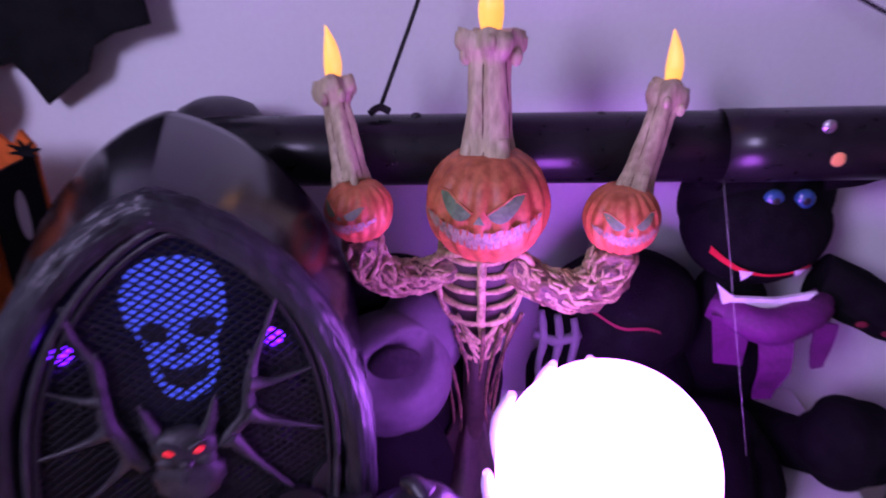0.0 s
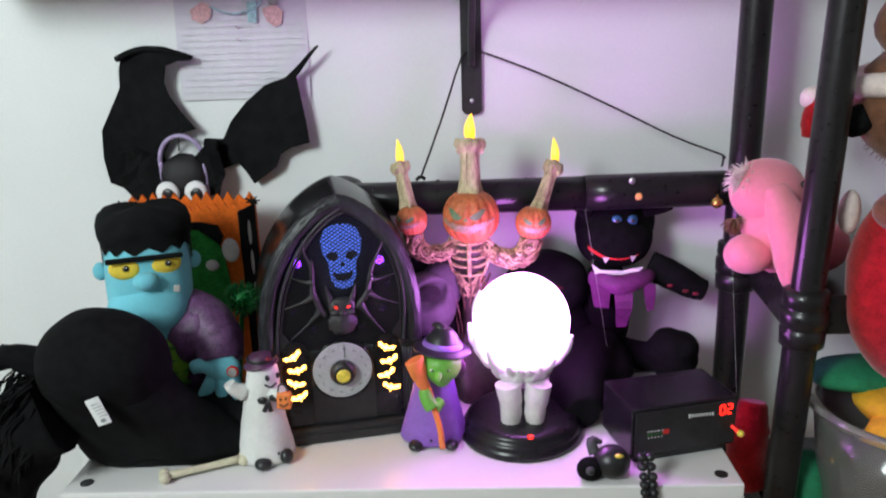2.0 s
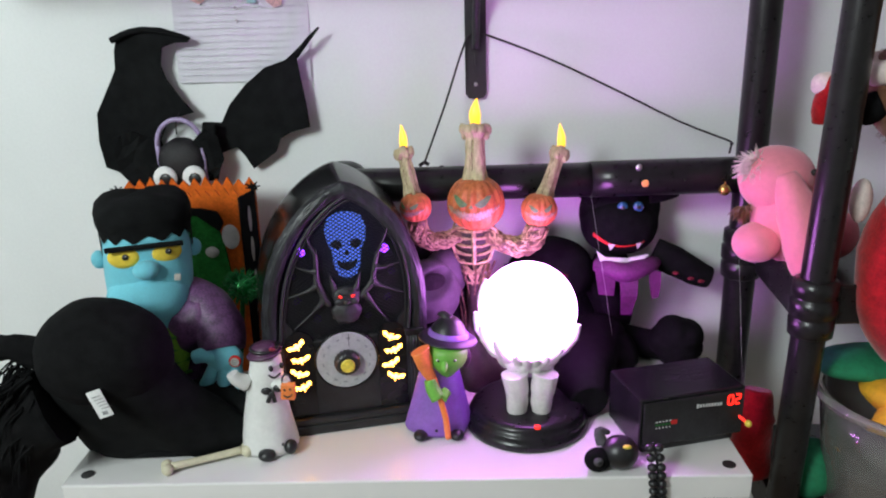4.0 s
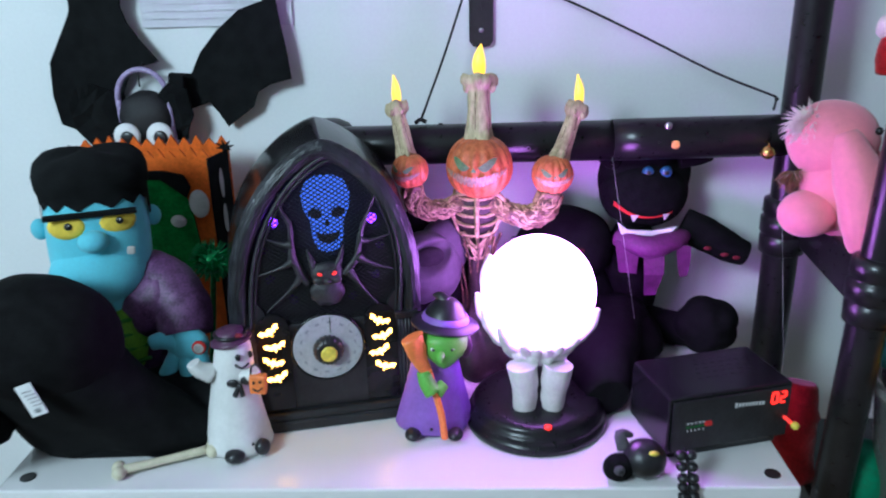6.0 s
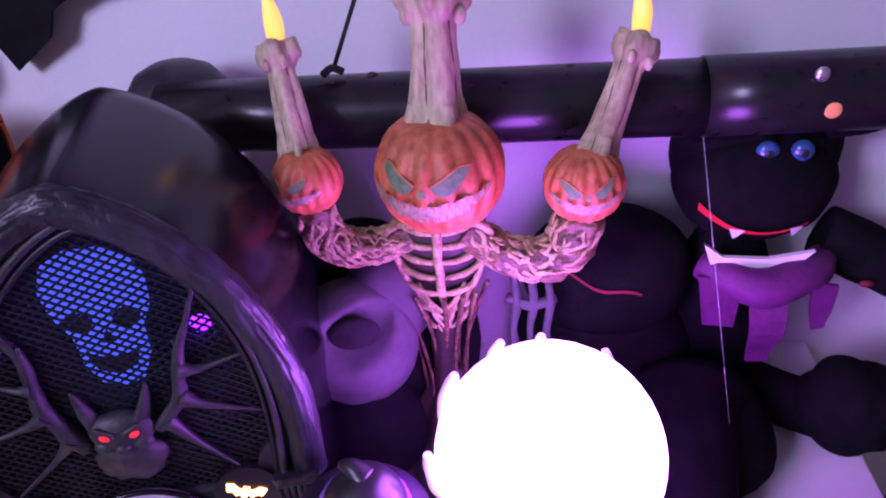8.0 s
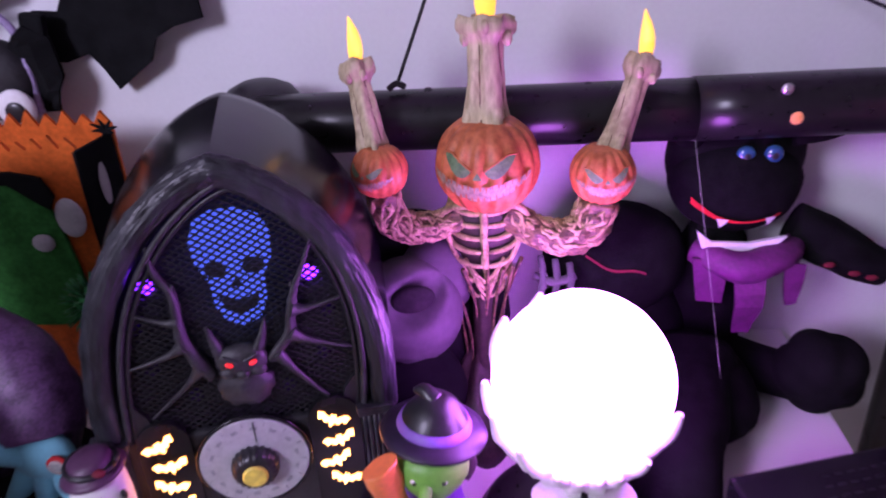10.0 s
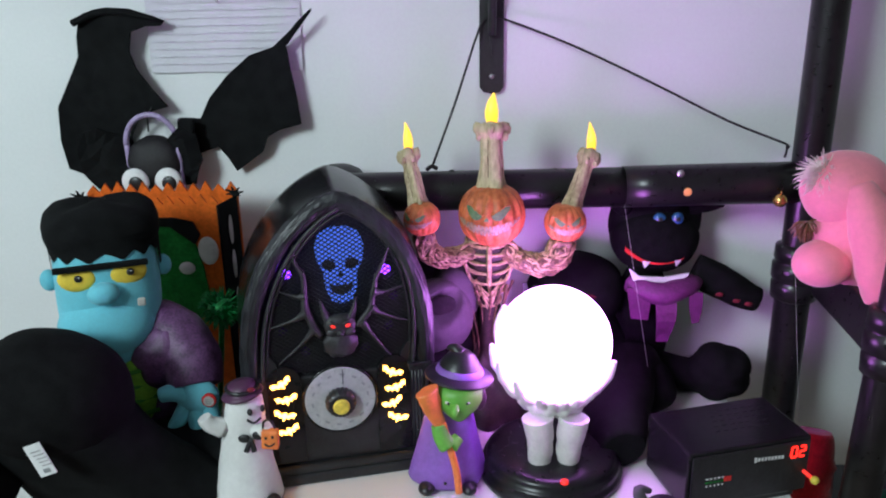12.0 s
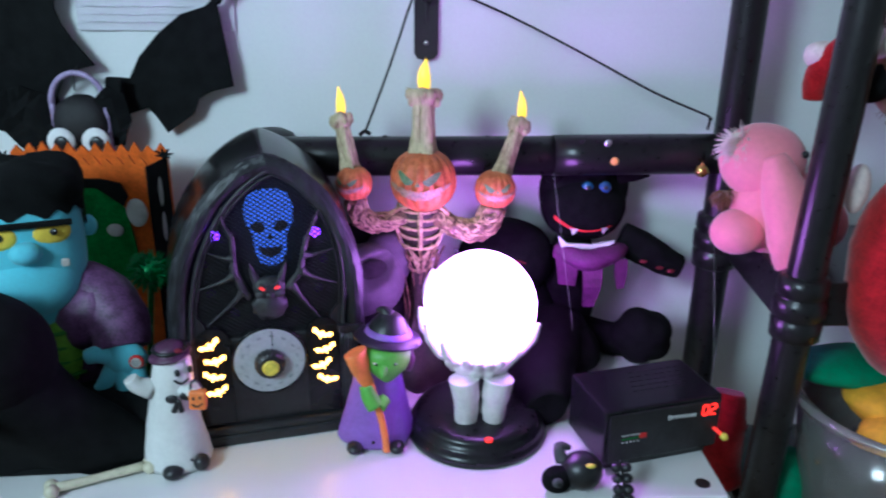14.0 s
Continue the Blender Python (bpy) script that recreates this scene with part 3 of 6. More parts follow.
def candle_form(a, b, r0, r1, seed):
    """A bone-like candle: long ridges down its side and a knobbly flared top."""
    f = Form()
    A, B = Vector(a), Vector(b)
    d = B - A
    turn = d.to_track_quat("Z", "Y").to_matrix()
    h = d.length
    rows, seg = [], 48
    for j in range(41):
        t = j / 40
        rad = (r0 + (r1 - r0) * t) * (1.14 - 0.30 * min(1, t / 0.72))
        top = max(0.0, min(1.0, (t - 0.74) / 0.14))
        rad *= 1 + 0.50 * top * top * (3 - 2 * top)
        if t > 0.955:
            rad *= 0.93
        row = []
        for i in range(seg):
            an = 2 * math.pi * i / seg
            k = 1 + 0.30 * abs(math.sin(2 * an + 0.8 * t + seed)) ** 0.7 - 0.19
            k += 0.16 * noise.noise(Vector((math.cos(an) * 1.8, math.sin(an) * 1.8, t * 2.4 + seed))) + 0.05 * noise.noise(Vector((math.cos(an) * 5, math.sin(an) * 5, t * 5 + seed)))
            k += 0.07 * top * math.sin(6 * an + seed * 3)
            row.append(A + turn @ Vector((rad * k * math.cos(an), rad * k * math.sin(an), h * t + 0.10 * r1 * top * math.sin(5 * an + seed))))
        rows.append(row)
    f.grid(rows, WAX, True)
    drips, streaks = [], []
    # thin dark tubes along the grooves: brown wash and painted groove shade
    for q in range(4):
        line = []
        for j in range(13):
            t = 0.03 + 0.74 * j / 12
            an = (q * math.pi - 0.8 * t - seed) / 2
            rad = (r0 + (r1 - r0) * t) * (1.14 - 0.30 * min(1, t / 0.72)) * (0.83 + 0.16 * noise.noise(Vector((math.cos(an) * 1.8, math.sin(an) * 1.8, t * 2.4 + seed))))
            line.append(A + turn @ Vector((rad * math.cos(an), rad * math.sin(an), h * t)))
        streaks.append(Form().tube(line, [r0 * (0.03 + 0.05 * abs(math.sin(2.3 * j + q))) for j in range(13)], WAX_WASH_SHADE, 6, 2))
        an = (q * math.pi - seed) / 2 + math.pi / 4
        tip = lambda k, z: A + turn @ Vector((r0 * k * math.cos(an), r0 * k * math.sin(an), z))
        drips.append(Form().tube([tip(0.95, 0.16 * h), tip(1.10, 0.06 * h), tip(1.22, -0.03 * h - 0.02 * h * (q % 2)), tip(1.30, -0.07 * h - 0.03 * h * (q % 2))], [r0 * 0.34, r0 * 0.36, r0 * 0.30, r0 * 0.10], WAX, 12, 4))
    for q in range(5):
        an = q * 1.3 + seed
        t = 0.80 + 0.10 * (q % 2)
        drips.append(Form().ball(A + turn @ Vector((r1 * 1.13 * math.cos(an), r1 * 1.13 * math.sin(an), h * t)), (r1 * 0.28, r1 * 0.28, r1 * 0.42), WAX, 12, 8))
    return f, drips, streaks


def flame_form(base, h, r, lean_x):
    f = Form()
    b = Vector(base)
    pts, rad = [], []
    for k in range(8):
        t = k / 7
        pts.append(b + Vector((0.5 * lean_x * (t ** 2) * h - 0.03 * h * math.sin(math.pi * t) * (1 if lean_x > 0 else -1), 0, h * t)))
        rad.append(max(0.0006, r * (math.sin(math.pi * min(1, 0.22 + 0.78 * t)) ** 0.9)))
    f.tube(pts, rad, FLAME, 14, 3)
    return f


def candelabra():
    c = thing("candelabra", (0.105, -0.14, 0.0), "skeleton candelabra with three grinning pumpkins and lit drip candles", "candelabra")
    y = -0.14
    specs = (((0.1108, y, 0.2865), 0.0436, -11), ((0.021, y, 0.282), 0.0242, -28), ((0.205, y, 0.274), 0.0272, 1))
    for ce, rad, tilt in specs:
        p = part("pumpkin", pumpkin_form(ce, rad), c, "orange resin pumpkin with a carved grin")
        face(p, ce, rad, tilt)
    sticks = (((0.1105, -0.135, 0.318), (0.1125, -0.118, 0.400), 0.0150, 0.0152, 0.3, 0.041),
              ((0.0165, -0.133, 0.299), (0.003, -0.096, 0.361), 0.0094, 0.0112, 1.7, 0.041),
              ((0.2125, -0.135, 0.290), (0.2415, -0.096, 0.356), 0.0098, 0.0112, 3.1, 0.042))
    for a, b, r0, r1, seed, h in sticks:
        wax, drips, streaks = candle_form(a, b, r0, r1, seed)
        s = part("candle", wax, c, "ivory dripping candle with drips down its sides")
        for drip in drips:
            part("wax_drip", drip, s)
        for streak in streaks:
            part("dark_streak", streak, s, "brown wash streak that also paints the groove's shade")
        part("flame", flame_form((b[0], b[1], b[2] - 0.003), h, r1 * 0.56, 0.10 if seed < 1 else -0.12), s, "lit amber flame bulb")
    # rib cage: a dark core that narrows to a point, bone ribs, breastbone and collar bones
    cx = 0.1065
    f = Form().lathe((cx, y + 0.006, 0), [(0.004, 0.155), (0.010, 0.170), (0.0185, 0.188), (0.0255, 0.206), (0.0295, 0.224), (0.030, 0.240), (0.022, 0.252)], RIB_DARK, 36, squash=0.62)
    f.tube([(cx, y, 0.18), (0.104, y, 0.12), (0.103, y, 0.06), (0.103, y, 0.0)], [0.012, 0.009, 0.010, 0.03], RIB_DARK, 16, 4, 0.2)
    part("torso_core", f, c, "dark washed hollow torso")
    # added base mound; its dark colour stands in for the shaded shelf
    rows = []
    for r, h in ((0.062, 0.0), (0.064, 0.012), (0.058, 0.028), (0.044, 0.048), (0.028, 0.070), (0.016, 0.092), (0.010, 0.112)):
        rows.append([(0.104 + r * (1 + 0.16 * math.sin(7 * q + h * 30)) * math.cos(q), y + 0.006 + r * 0.85 * (1 + 0.16 * math.sin(7 * q + h * 30)) * math.sin(q), h) for q in [2 * math.pi * i / 56 for i in range(56)]])
    part("root_base", Form().grid(rows, RIB_DARK, True), c, "dark root-like base added to darken the gap behind the orb")
    for side in (-1, 1):
        for k, w in enumerate((0.0290, 0.0312, 0.0315, 0.0300, 0.0270, 0.0225, 0.0165)):
            z = 0.2455 - k * 0.0102 - 0.0006 * k * k
            pts = []
            for q in range(7):
                an = math.radians(3 + q * 17)
                pts.append((cx + side * w * math.sin(an), y + 0.007 - 0.0215 * (w / 0.0315) ** 0.5 * math.cos(an), z + 0.0065 * math.sin(an) ** 1.5 - 0.002 * math.sin(2 * an)))
            part("rib", Form().tube(pts, [0.0018, 0.0022, 0.0024, 0.0024, 0.0023, 0.0021, 0.0016], RIB, 9, 4, 0.35, 170), c)
        edge = [(cx + side * w, y - 0.003, z) for w, z in ((0.0285, 0.252), (0.0320, 0.236), (0.0300, 0.218), (0.0240, 0.200), (0.0150, 0.183), (0.0050, 0.166))]
        part("flank_strand", Form().tube(edge, [0.0026, 0.0026, 0.0024, 0.0022, 0.0020, 0.0014], RIB, 9, 4, 0.4, 160), c)
        for k in range(4):
            z = 0.1905 - 0.0085 * k
            pts = [(cx + side * (0.017 - 0.0035 * k), y - 0.006, z + 0.010), (cx + side * (0.009 - 0.002 * k), y - 0.0125 + 0.001 * k, z - 0.002), (cx - side * 0.002, y - 0.0135 + 0.002 * k, z - 0.012)]
            part("belly_strand", Form().tube(pts, [0.0014, 0.0018, 0.0010], RIB, 8, 4, 0.4, 160), c)
        collar = [(cx + side * 0.003, y - 0.0135, 0.2505), (cx + side * 0.015, y - 0.016, 0.2545), (cx + side * 0.030, y - 0.010, 0.2500), (cx + side * 0.037, y - 0.006, 0.2400)]
        part("collar_bone", Form().tube(collar, [0.0022, 0.0028, 0.0030, 0.0024], RIB, 9, 4, 0.35, 160), c)
    part("breastbone", Form().tube([(cx, y - 0.0145, 0.250), (cx, y - 0.0165, 0.225), (cx + 0.0005, y - 0.0135, 0.198), (cx + 0.001, y - 0.009, 0.178)], [0.0034, 0.0033, 0.0029, 0.0016], RIB, 10, 4, 0.35, 160), c)
    arms = (([(0.088, y, 0.240), (0.066, y - 0.002, 0.2305), (0.045, y - 0.003, 0.2285), (0.028, y - 0.002, 0.2370), (0.0215, y, 0.262)], [0.0115, 0.0120, 0.0128, 0.0140, 0.0140]),
            ([(0.126, y, 0.240), (0.148, y - 0.005, 0.2250), (0.172, y - 0.008, 0.2185), (0.194, y - 0.006, 0.2265), (0.2045, y, 0.252)], [0.0115, 0.0125, 0.0140, 0.0160, 0.0160]))
    for pts, girth in arms:
        f = Form().tube(pts, girth, GNARL, 30, 14, 0.30, 130)
        arm = part("arm", f, c, "gnarled bone arm of twisted strands")
        path, wide = [], []
        for i in range(len(pts) - 1):
            for q in range(4):
                path.append(Vector(pts[i]).lerp(Vector(pts[i + 1]), q / 4))
                wide.append(girth[i] + (girth[i + 1] - girth[i]) * q / 4)
        path.append(Vector(pts[-1])), wide.append(girth[-1])
        for k in range(96):
            strand, thick = [], []
            first = (k * 5) % (len(path) - 3)
            for j in range(first, min(len(path), first + 3 + k % 5)):
                p = path[j]
                an = k * 2.399 + 0.22 * (j - first) + 0.9 * noise.noise(Vector((k * 3.1, j * 0.6, 0)))
                d = (path[min(j + 1, len(path) - 1)] - path[max(j - 1, 0)]).normalized()
                side = Vector((0, 1, 0))
                u = d.cross(side).normalized()
                strand.append(p + (side * math.cos(an) + u * math.sin(an)) * wide[j] * (0.99 + 0.10 * noise.noise(Vector((k * 2.3, j * 0.8, 7)))))
                thick.append(max(0.0007, 0.0016 + 0.0016 * noise.noise(Vector((k * 1.7, j * 0.9, 3)))))
            thick[0], thick[-1] = 0.0005, 0.0005
            part("bone_strand", Form().tube(strand, thick, RIB, 7, 4, 0.7, 220), arm)
    for k in range(11):
        an = k * 0.571
        strand = []
        for j in range(8):
            t = j / 7
            rad = 0.022 * (1 - t) ** 2.0 + 0.0062 + 0.03 * t ** 4
            tw = an + 0.9 * t + 0.25 * math.sin(5 * t + k)
            strand.append((0.105 + rad * math.cos(tw) * 1.2 - 0.004 * t, y + 0.006 + rad * 0.8 * math.sin(tw), 0.19 * (1 - t) + 0.003))
        f = Form().tube(strand, [0.0020, 0.0016, 0.0012, 0.0012, 0.0013, 0.0015, 0.0022, 0.003], GNARL, 6, 3, 0.5, 150)
        part("root_strand", f, c, "twisted root strand running down the stem")


candelabra()


# ---- cathedral radio ----
def radio_axis(z):
    """The radio's middle line, which leans a little with its height."""
    return -0.0095 + 0.085 * max(0.0, z - 0.1)


def radio_half(z, half, apex, sharp=0.72):
    """Half the width of a pointed arch at a height: straight sides, then the arch."""
    t = max(0.0, min(1.0, (z - 0.15) / (apex - 0.15)))
    return half * max(0.0, 1 - t ** 2.6) ** sharp


def radio_side(side, y, half, apex, z0, n=34, foot=-0.006, slant=0.035):
    """One flank of the arch from its foot to the apex."""
    pts = []
    for k in range(n + 1):
        z = z0 + (apex - z0) * math.sin(math.pi / 2 * k / n)
        pts.append(Vector((foot + slant * max(0.0, z - 0.1) + side * radio_half(z, half, apex), y, z)))
    return pts


def radio_arch(y, half, apex, z0, n=34, foot=-0.006, slant=0.035):
    return radio_side(-1, y, half, apex, z0, n, foot, slant) + radio_side(1, y, half, apex, z0, n, foot, slant)[-2::-1]


def radio():
    r = thing("cathedral_radio", (0, 0, 0), "black gothic arched novelty radio with a bat and mesh grille", "radio")
    # shell: two flanks that meet in a crisp ridge, a rounded back edge and a back
    f = Form()
    for side in (-1, 1):
        rows = [radio_side(side, y, half, apex, 0.012) for y, half, apex in ((0.004, 0.110, 0.3535), (0.020, 0.112, 0.3555), (0.120, 0.119, 0.3585), (0.136, 0.119, 0.3575), (0.1415, 0.117, 0.355))]
        f.grid(rows, RADIO_SHELL)
    back = radio_arch(0.1412, 0.1165, 0.3545, 0.012)
    f.plate([(p.x, p.z) for p in back], 0.1405, 0.003, RADIO_SHELL)
    part("shell", f, r, "glossy black shell")
    # carved rim of lengthwise bark ridges
    arch = radio_arch(0.004, 0.1015, 0.3455, 0.138, 90)
    rows = []
    for i, p in enumerate(arch):
        d = (arch[min(i + 1, len(arch) - 1)] - arch[max(i - 1, 0)]).normalized()
        side = Vector((-d.z, 0, d.x))
        row = []
        for k in range(56):
            a = 2 * math.pi * k / 56
            w = 0.0104 * (1 + 0.16 * noise.noise(Vector((i * 0.06, k * 0.9, 0))) + 0.13 * noise.noise(Vector((i * 0.23, k * 1.7, 5))) + 0.05 * noise.noise(Vector((i * 0.8, k * 0.8, 9))))
            row.append(p + side * (math.cos(a) * w) + Vector((0, math.sin(a) * w * 0.9, 0)))
        rows.append(row)
    part("rim", Form().grid(rows, RADIO_BARK, True), r, "bark-carved arched rim with worn highlights")
    part("inner_rim", Form().tube(radio_arch(-0.001, 0.0872, 0.339, 0.14, 34, -0.0095, 0.085), 0.0023, BONE_GREY, 8, 2), r)
    part("inner_rim", Form().tube(radio_arch(0.001, 0.0825, 0.332, 0.14, 34, -0.0095, 0.085), 0.0018, RADIO_FACE, 8, 2), r)
    part("back_panel", Form().plate([(p.x, p.z) for p in radio_arch(0, 0.100, 0.345, 0.02)], 0.045, 0.004, CAVITY), r, "dark inner panel")
    # diamond mesh: two sets of slanting wires inside the arch
    f = Form()
    for slope in (0.69, -0.69):
        for k in range(-30, 64):
            c = 0.10 + k * 0.0053
            run = []
            for q in range(90):
                x = -0.095 + 0.19 * q / 89
                z = c + slope * x
                if 0.132 < z < 0.338 and abs(x - radio_axis(z)) < radio_half(z, 0.086, 0.338):
                    run.append((x, z))
            if len(run) > 2:
                (xa, za), (xb, zb) = run[0], run[-1]
                ln = math.hypot(xb - xa, zb - za)
                f.box(((xa + xb) / 2, 0.004 + (0.0007 if slope > 0 else 0), (za + zb) / 2), (ln, 0.0010, 0.0013), MESH_METAL, 0, R("Y", -math.degrees(math.atan2(zb - za, xb - xa))))
    part("mesh_grille", f, r, "diamond wire mesh")
    # skull lamp behind the mesh
    sx, sz, y = 0.004, 0.2655, 0.013
    out = [(-0.026, 0.010), (-0.0275, 0.026), (-0.022, 0.040), (-0.009, 0.047), (0.009, 0.047), (0.022, 0.040), (0.0275, 0.026), (0.026, 0.008),
           (0.019, -0.006), (0.018, -0.026), (0.012, -0.040), (0.0, -0.045), (-0.012, -0.040), (-0.018, -0.026), (-0.019, -0.006)]
    skull = part("skull_lamp", Form().plate([(sx + a, sz + b) for a, b in out], y, 0.004, SKULL_LIGHT), r, "skull-shaped lamp lit blue")
    f = Form()
    for s in (-1, 1):
        f.plate([(sx + s * 0.0130 + 0.0078 * math.cos(q), sz + 0.004 + 0.0062 * math.sin(q) + 0.08 * s * 0.0078 * math.cos(q)) for q in [k * math.pi / 6 for k in range(12)]], y - 0.002, 0.0018, CAVITY)
    f.plate([(sx - 0.004, sz - 0.011), (sx, sz - 0.003), (sx + 0.004, sz - 0.011)], y - 0.002, 0.0018, CAVITY)
    f.plate([(sx - 0.0145, sz - 0.017), (sx - 0.008, sz - 0.021), (sx, sz - 0.0225), (sx + 0.008, sz - 0.021), (sx + 0.0145, sz - 0.017), (sx + 0.011, sz - 0.029), (sx, sz - 0.0345), (sx - 0.011, sz - 0.029)], y - 0.002, 0.0018, CAVITY)
    part("skull_face", f, skull)
    # bat: horned head over a round furry body
    bx, bz = -0.0015, 0.203
    f = Form().ball((bx, -0.002, bz - 0.003), (0.0185, 0.0085, 0.0145), BONE_GREY, 24, 14, rough=0.12, freq=60)
    f.ball((bx - 0.001, 0.0, 0.178), (0.0190, 0.009, 0.0185), BONE_GREY, 26, 14, rough=0.22, freq=150)
    for s in (-1, 1):
        f.tube([(bx + s * 0.0115, -0.001, bz + 0.002), (bx + s * 0.0165, -0.001, bz + 0.014), (bx + s * 0.0205, 0.0, bz + 0.029)], [0.0072, 0.0046, 0.0006], BONE_GREY, 10, flat=0.6)
        f.tube([(bx + s * 0.0025, -0.0100, bz + 0.0015), (bx + s * 0.0125, -0.0085, bz + 0.0065)], [0.0017, 0.0012], BONE_GREY, 8)
        f.ball((bx + s * 0.010, -0.006, bz - 0.009), (0.007, 0.004, 0.005), BONE_GREY, 12, 8)
    f.ball((bx, -0.010, bz - 0.009), (0.0046, 0.0035, 0.0036), BONE_GREY, 12, 8)
    bat = part("bat_figure", f, r, "grey sculpted bat with pointed ears")
    for s in (-1, 1):
        part("eye", Form().ball((bx + s * 0.0082, -0.0092, bz - 0.0005), (0.0034, 0.0016, 0.0019), RED_LED, 10, 6, R("Y", -s * 22)), bat, "small red glowing eye")
    # wing bones: a trunk on each side with three twigs, webbed at the joints
    wings = (([(-0.0475, 0.299), (-0.0465, 0.280), (-0.0385, 0.2625), (-0.0385, 0.242), (-0.0385, 0.223), (-0.031, 0.204), (-0.0235, 0.190)],
              [((-0.0385, 0.2385), (-0.0722, 0.250)), ((-0.0385, 0.2185), (-0.0866, 0.202)), ((-0.030, 0.199), (-0.0734, 0.158))]),
             ([(0.0590, 0.291), (0.0485, 0.266), (0.0425, 0.2525), (0.0385, 0.236), (0.0345, 0.2175), (0.0265, 0.206), (0.0195, 0.197)],
              [((0.0385, 0.2365), (0.0762, 0.2414)), ((0.0350, 0.217), (0.0820, 0.195)), ((0.0235, 0.202), (0.0617, 0.1468))]))
    for trunk, twigs in wings:
        f = Form().tube([(x, -0.001, z) for x, z in trunk], [0.0009, 0.0024, 0.0034, 0.0038, 0.0050, 0.0058, 0.0052], BONE_GREY, 12, 5, 0.35, flat=0.7)
        s = -1 if trunk[0][0] < 0 else 1
        x, z = trunk[2]
        f.tube([(x, -0.001, z - 0.001), (x - s * 0.002, -0.002, z + 0.007)], [0.0026, 0.0005], BONE_GREY, 8)
        for (xa, za), (xb, zb) in twigs:
            f.tube([(xa, -0.001, za + 0.001), (xa * 0.8 + xb * 0.2, -0.001, za * 0.8 + zb * 0.2 - 0.0015), (xa * 0.5 + xb * 0.5, 0.0, za * 0.5 + zb * 0.5 - 0.002), (xb, 0.001, zb)], [0.0062, 0.0030, 0.0016, 0.0008], BONE_GREY, 10, 4, 0.2)
        part("bat_wing", f, r, "grey wing bones branching across the mesh")
    # lower panel with two round-headed plates of bat openings
    ax = radio_axis(0.0)
    f = Form()
    f.box((ax, 0.008, 0.079), (0.196, 0.016, 0.122), RADIO_FACE, 0.003)
    panel = part("lower_panel", f, r, "charcoal lower front panel")
    for s in (-1, 1):
        cx = -0.0065 + s * 0.0635
        out = [(cx - 0.0195, 0.03)] + [(cx - 0.0195 * math.cos(q), 0.136 + 0.0195 * math.sin(q)) for q in [math.pi * k / 12 for k in range(13)]] + [(cx + 0.0195, 0.03)]
        f = Form().plate(out, -0.0035, 0.006, RADIO_SHELL)
        part("bat_plate", f, panel, "round-headed black plate")
        cx2 = radio_axis(0.16) + s * 0.079
        out = [(cx2 + s * 0.007, 0.14), (cx2 + s * 0.007, 0.172), (cx2 + s * 0.001, 0.170), (cx2 - s * 0.006, 0.160), (cx2 - s * 0.009, 0.148), (cx2 - s * 0.009, 0.14)]
        part("corner_scroll", Form().plate(out, 0.0, 0.006, RADIO_FACE), panel)
        f = Form()
        for k in range(5):
            x = ax + s * (0.0895 + 0.0042 * k)
            f.tube([(x, 0.0, 0.03), (x, 0.0, 0.135)], 0.0022, RADIO_BARK, 8)
        f.box((ax + s * 0.098, 0.0, 0.1375), (0.026, 0.014, 0.005), RADIO_BARK, 0.001)
        f.box((ax + s * 0.0985, 0.0, 0.1425), (0.029, 0.017, 0.004), RADIO_BARK, 0.001)
        part("fluted_column", f, r)
        for k in range(4):
            z = 0.1345 - k * 0.0205
            x0 = -0.0065 + s * 0.0640 + 0.0022 * (1 if k % 2 else -1)
            half = [(0.0015, 0.0052), (0.0022, 0.0022), (0.0045, 0.0024), (0.0085, 0.0058), (0.0128, 0.0050), (0.0108, -0.0008), (0.0078, 0.0006), (0.0052, -0.0030), (0.0026, -0.0010)]
            o = [(0.0, 0.0036)] + half + [(0.0, -0.0064)] + [(-a, b) for a, b in half[::-1]]
            tw = (-0.42, 0.30, 0.38, -0.30)[k] if s > 0 else (0.50, 0.18, -0.30, 0.34)[k]
            f = Form().plate([(x0 + a * math.cos(tw) - b * math.sin(tw), z + a * math.sin(tw) + b * math.cos(tw)) for a, b in o], -0.0050, 0.003, FIRE)
            part("bat_cutout", f, panel, "bat-shaped opening lit amber")
    dx, dz = -0.0069, 0.1085
    f = Form().lathe((dx, -0.001, dz), [(0.0415, 0.0), (0.0415, 0.005), (0.0405, 0.006)], DIAL_GREY, 56, tilt=R("X", 90))
    dial = part("dial", f, r, "round grey tuning dial with faint printed scale")
    part("dial_ring", Form().tube([(dx + 0.0425 * math.cos(k * math.pi / 24), -0.005, dz + 0.0425 * math.sin(k * math.pi / 24)) for k in range(49)], 0.0018, RADIO_SHELL, 8, 1), dial)
    f = Form()
    for k in range(14):
        a = k * 2 * math.pi / 14 + 0.12
        f.box((dx + 0.0325 * math.cos(a), -0.0072, dz + 0.0325 * math.sin(a)), (0.0052, 0.0005, 0.0026), DIAL_INK, 0, R("Y", -math.degrees(a) + 90))
        a += math.pi / 14
        f.box((dx + 0.0372 * math.cos(a), -0.0072, dz + 0.0372 * math.sin(a)), (0.0035, 0.0005, 0.0006), DIAL_INK, 0, R("Y", -math.degrees(a)))
    part("dial_marks", f, dial, "faint grey dial markings")
    part("dial_pointer", Form().box((dx + 0.004, -0.0072, dz + 0.029), (0.0008, 0.0006, 0.019), VINYL_BLACK, 0), dial)
    part("knob", Form().lathe((dx, -0.006, dz - 0.002), [(0.0185, 0), (0.0185, 0.006), (0.0165, 0.011), (0.0125, 0.0135)], VINYL_BLACK, 60, 20, 0.09, tilt=R("X", 90)), dial, "black ribbed knob")
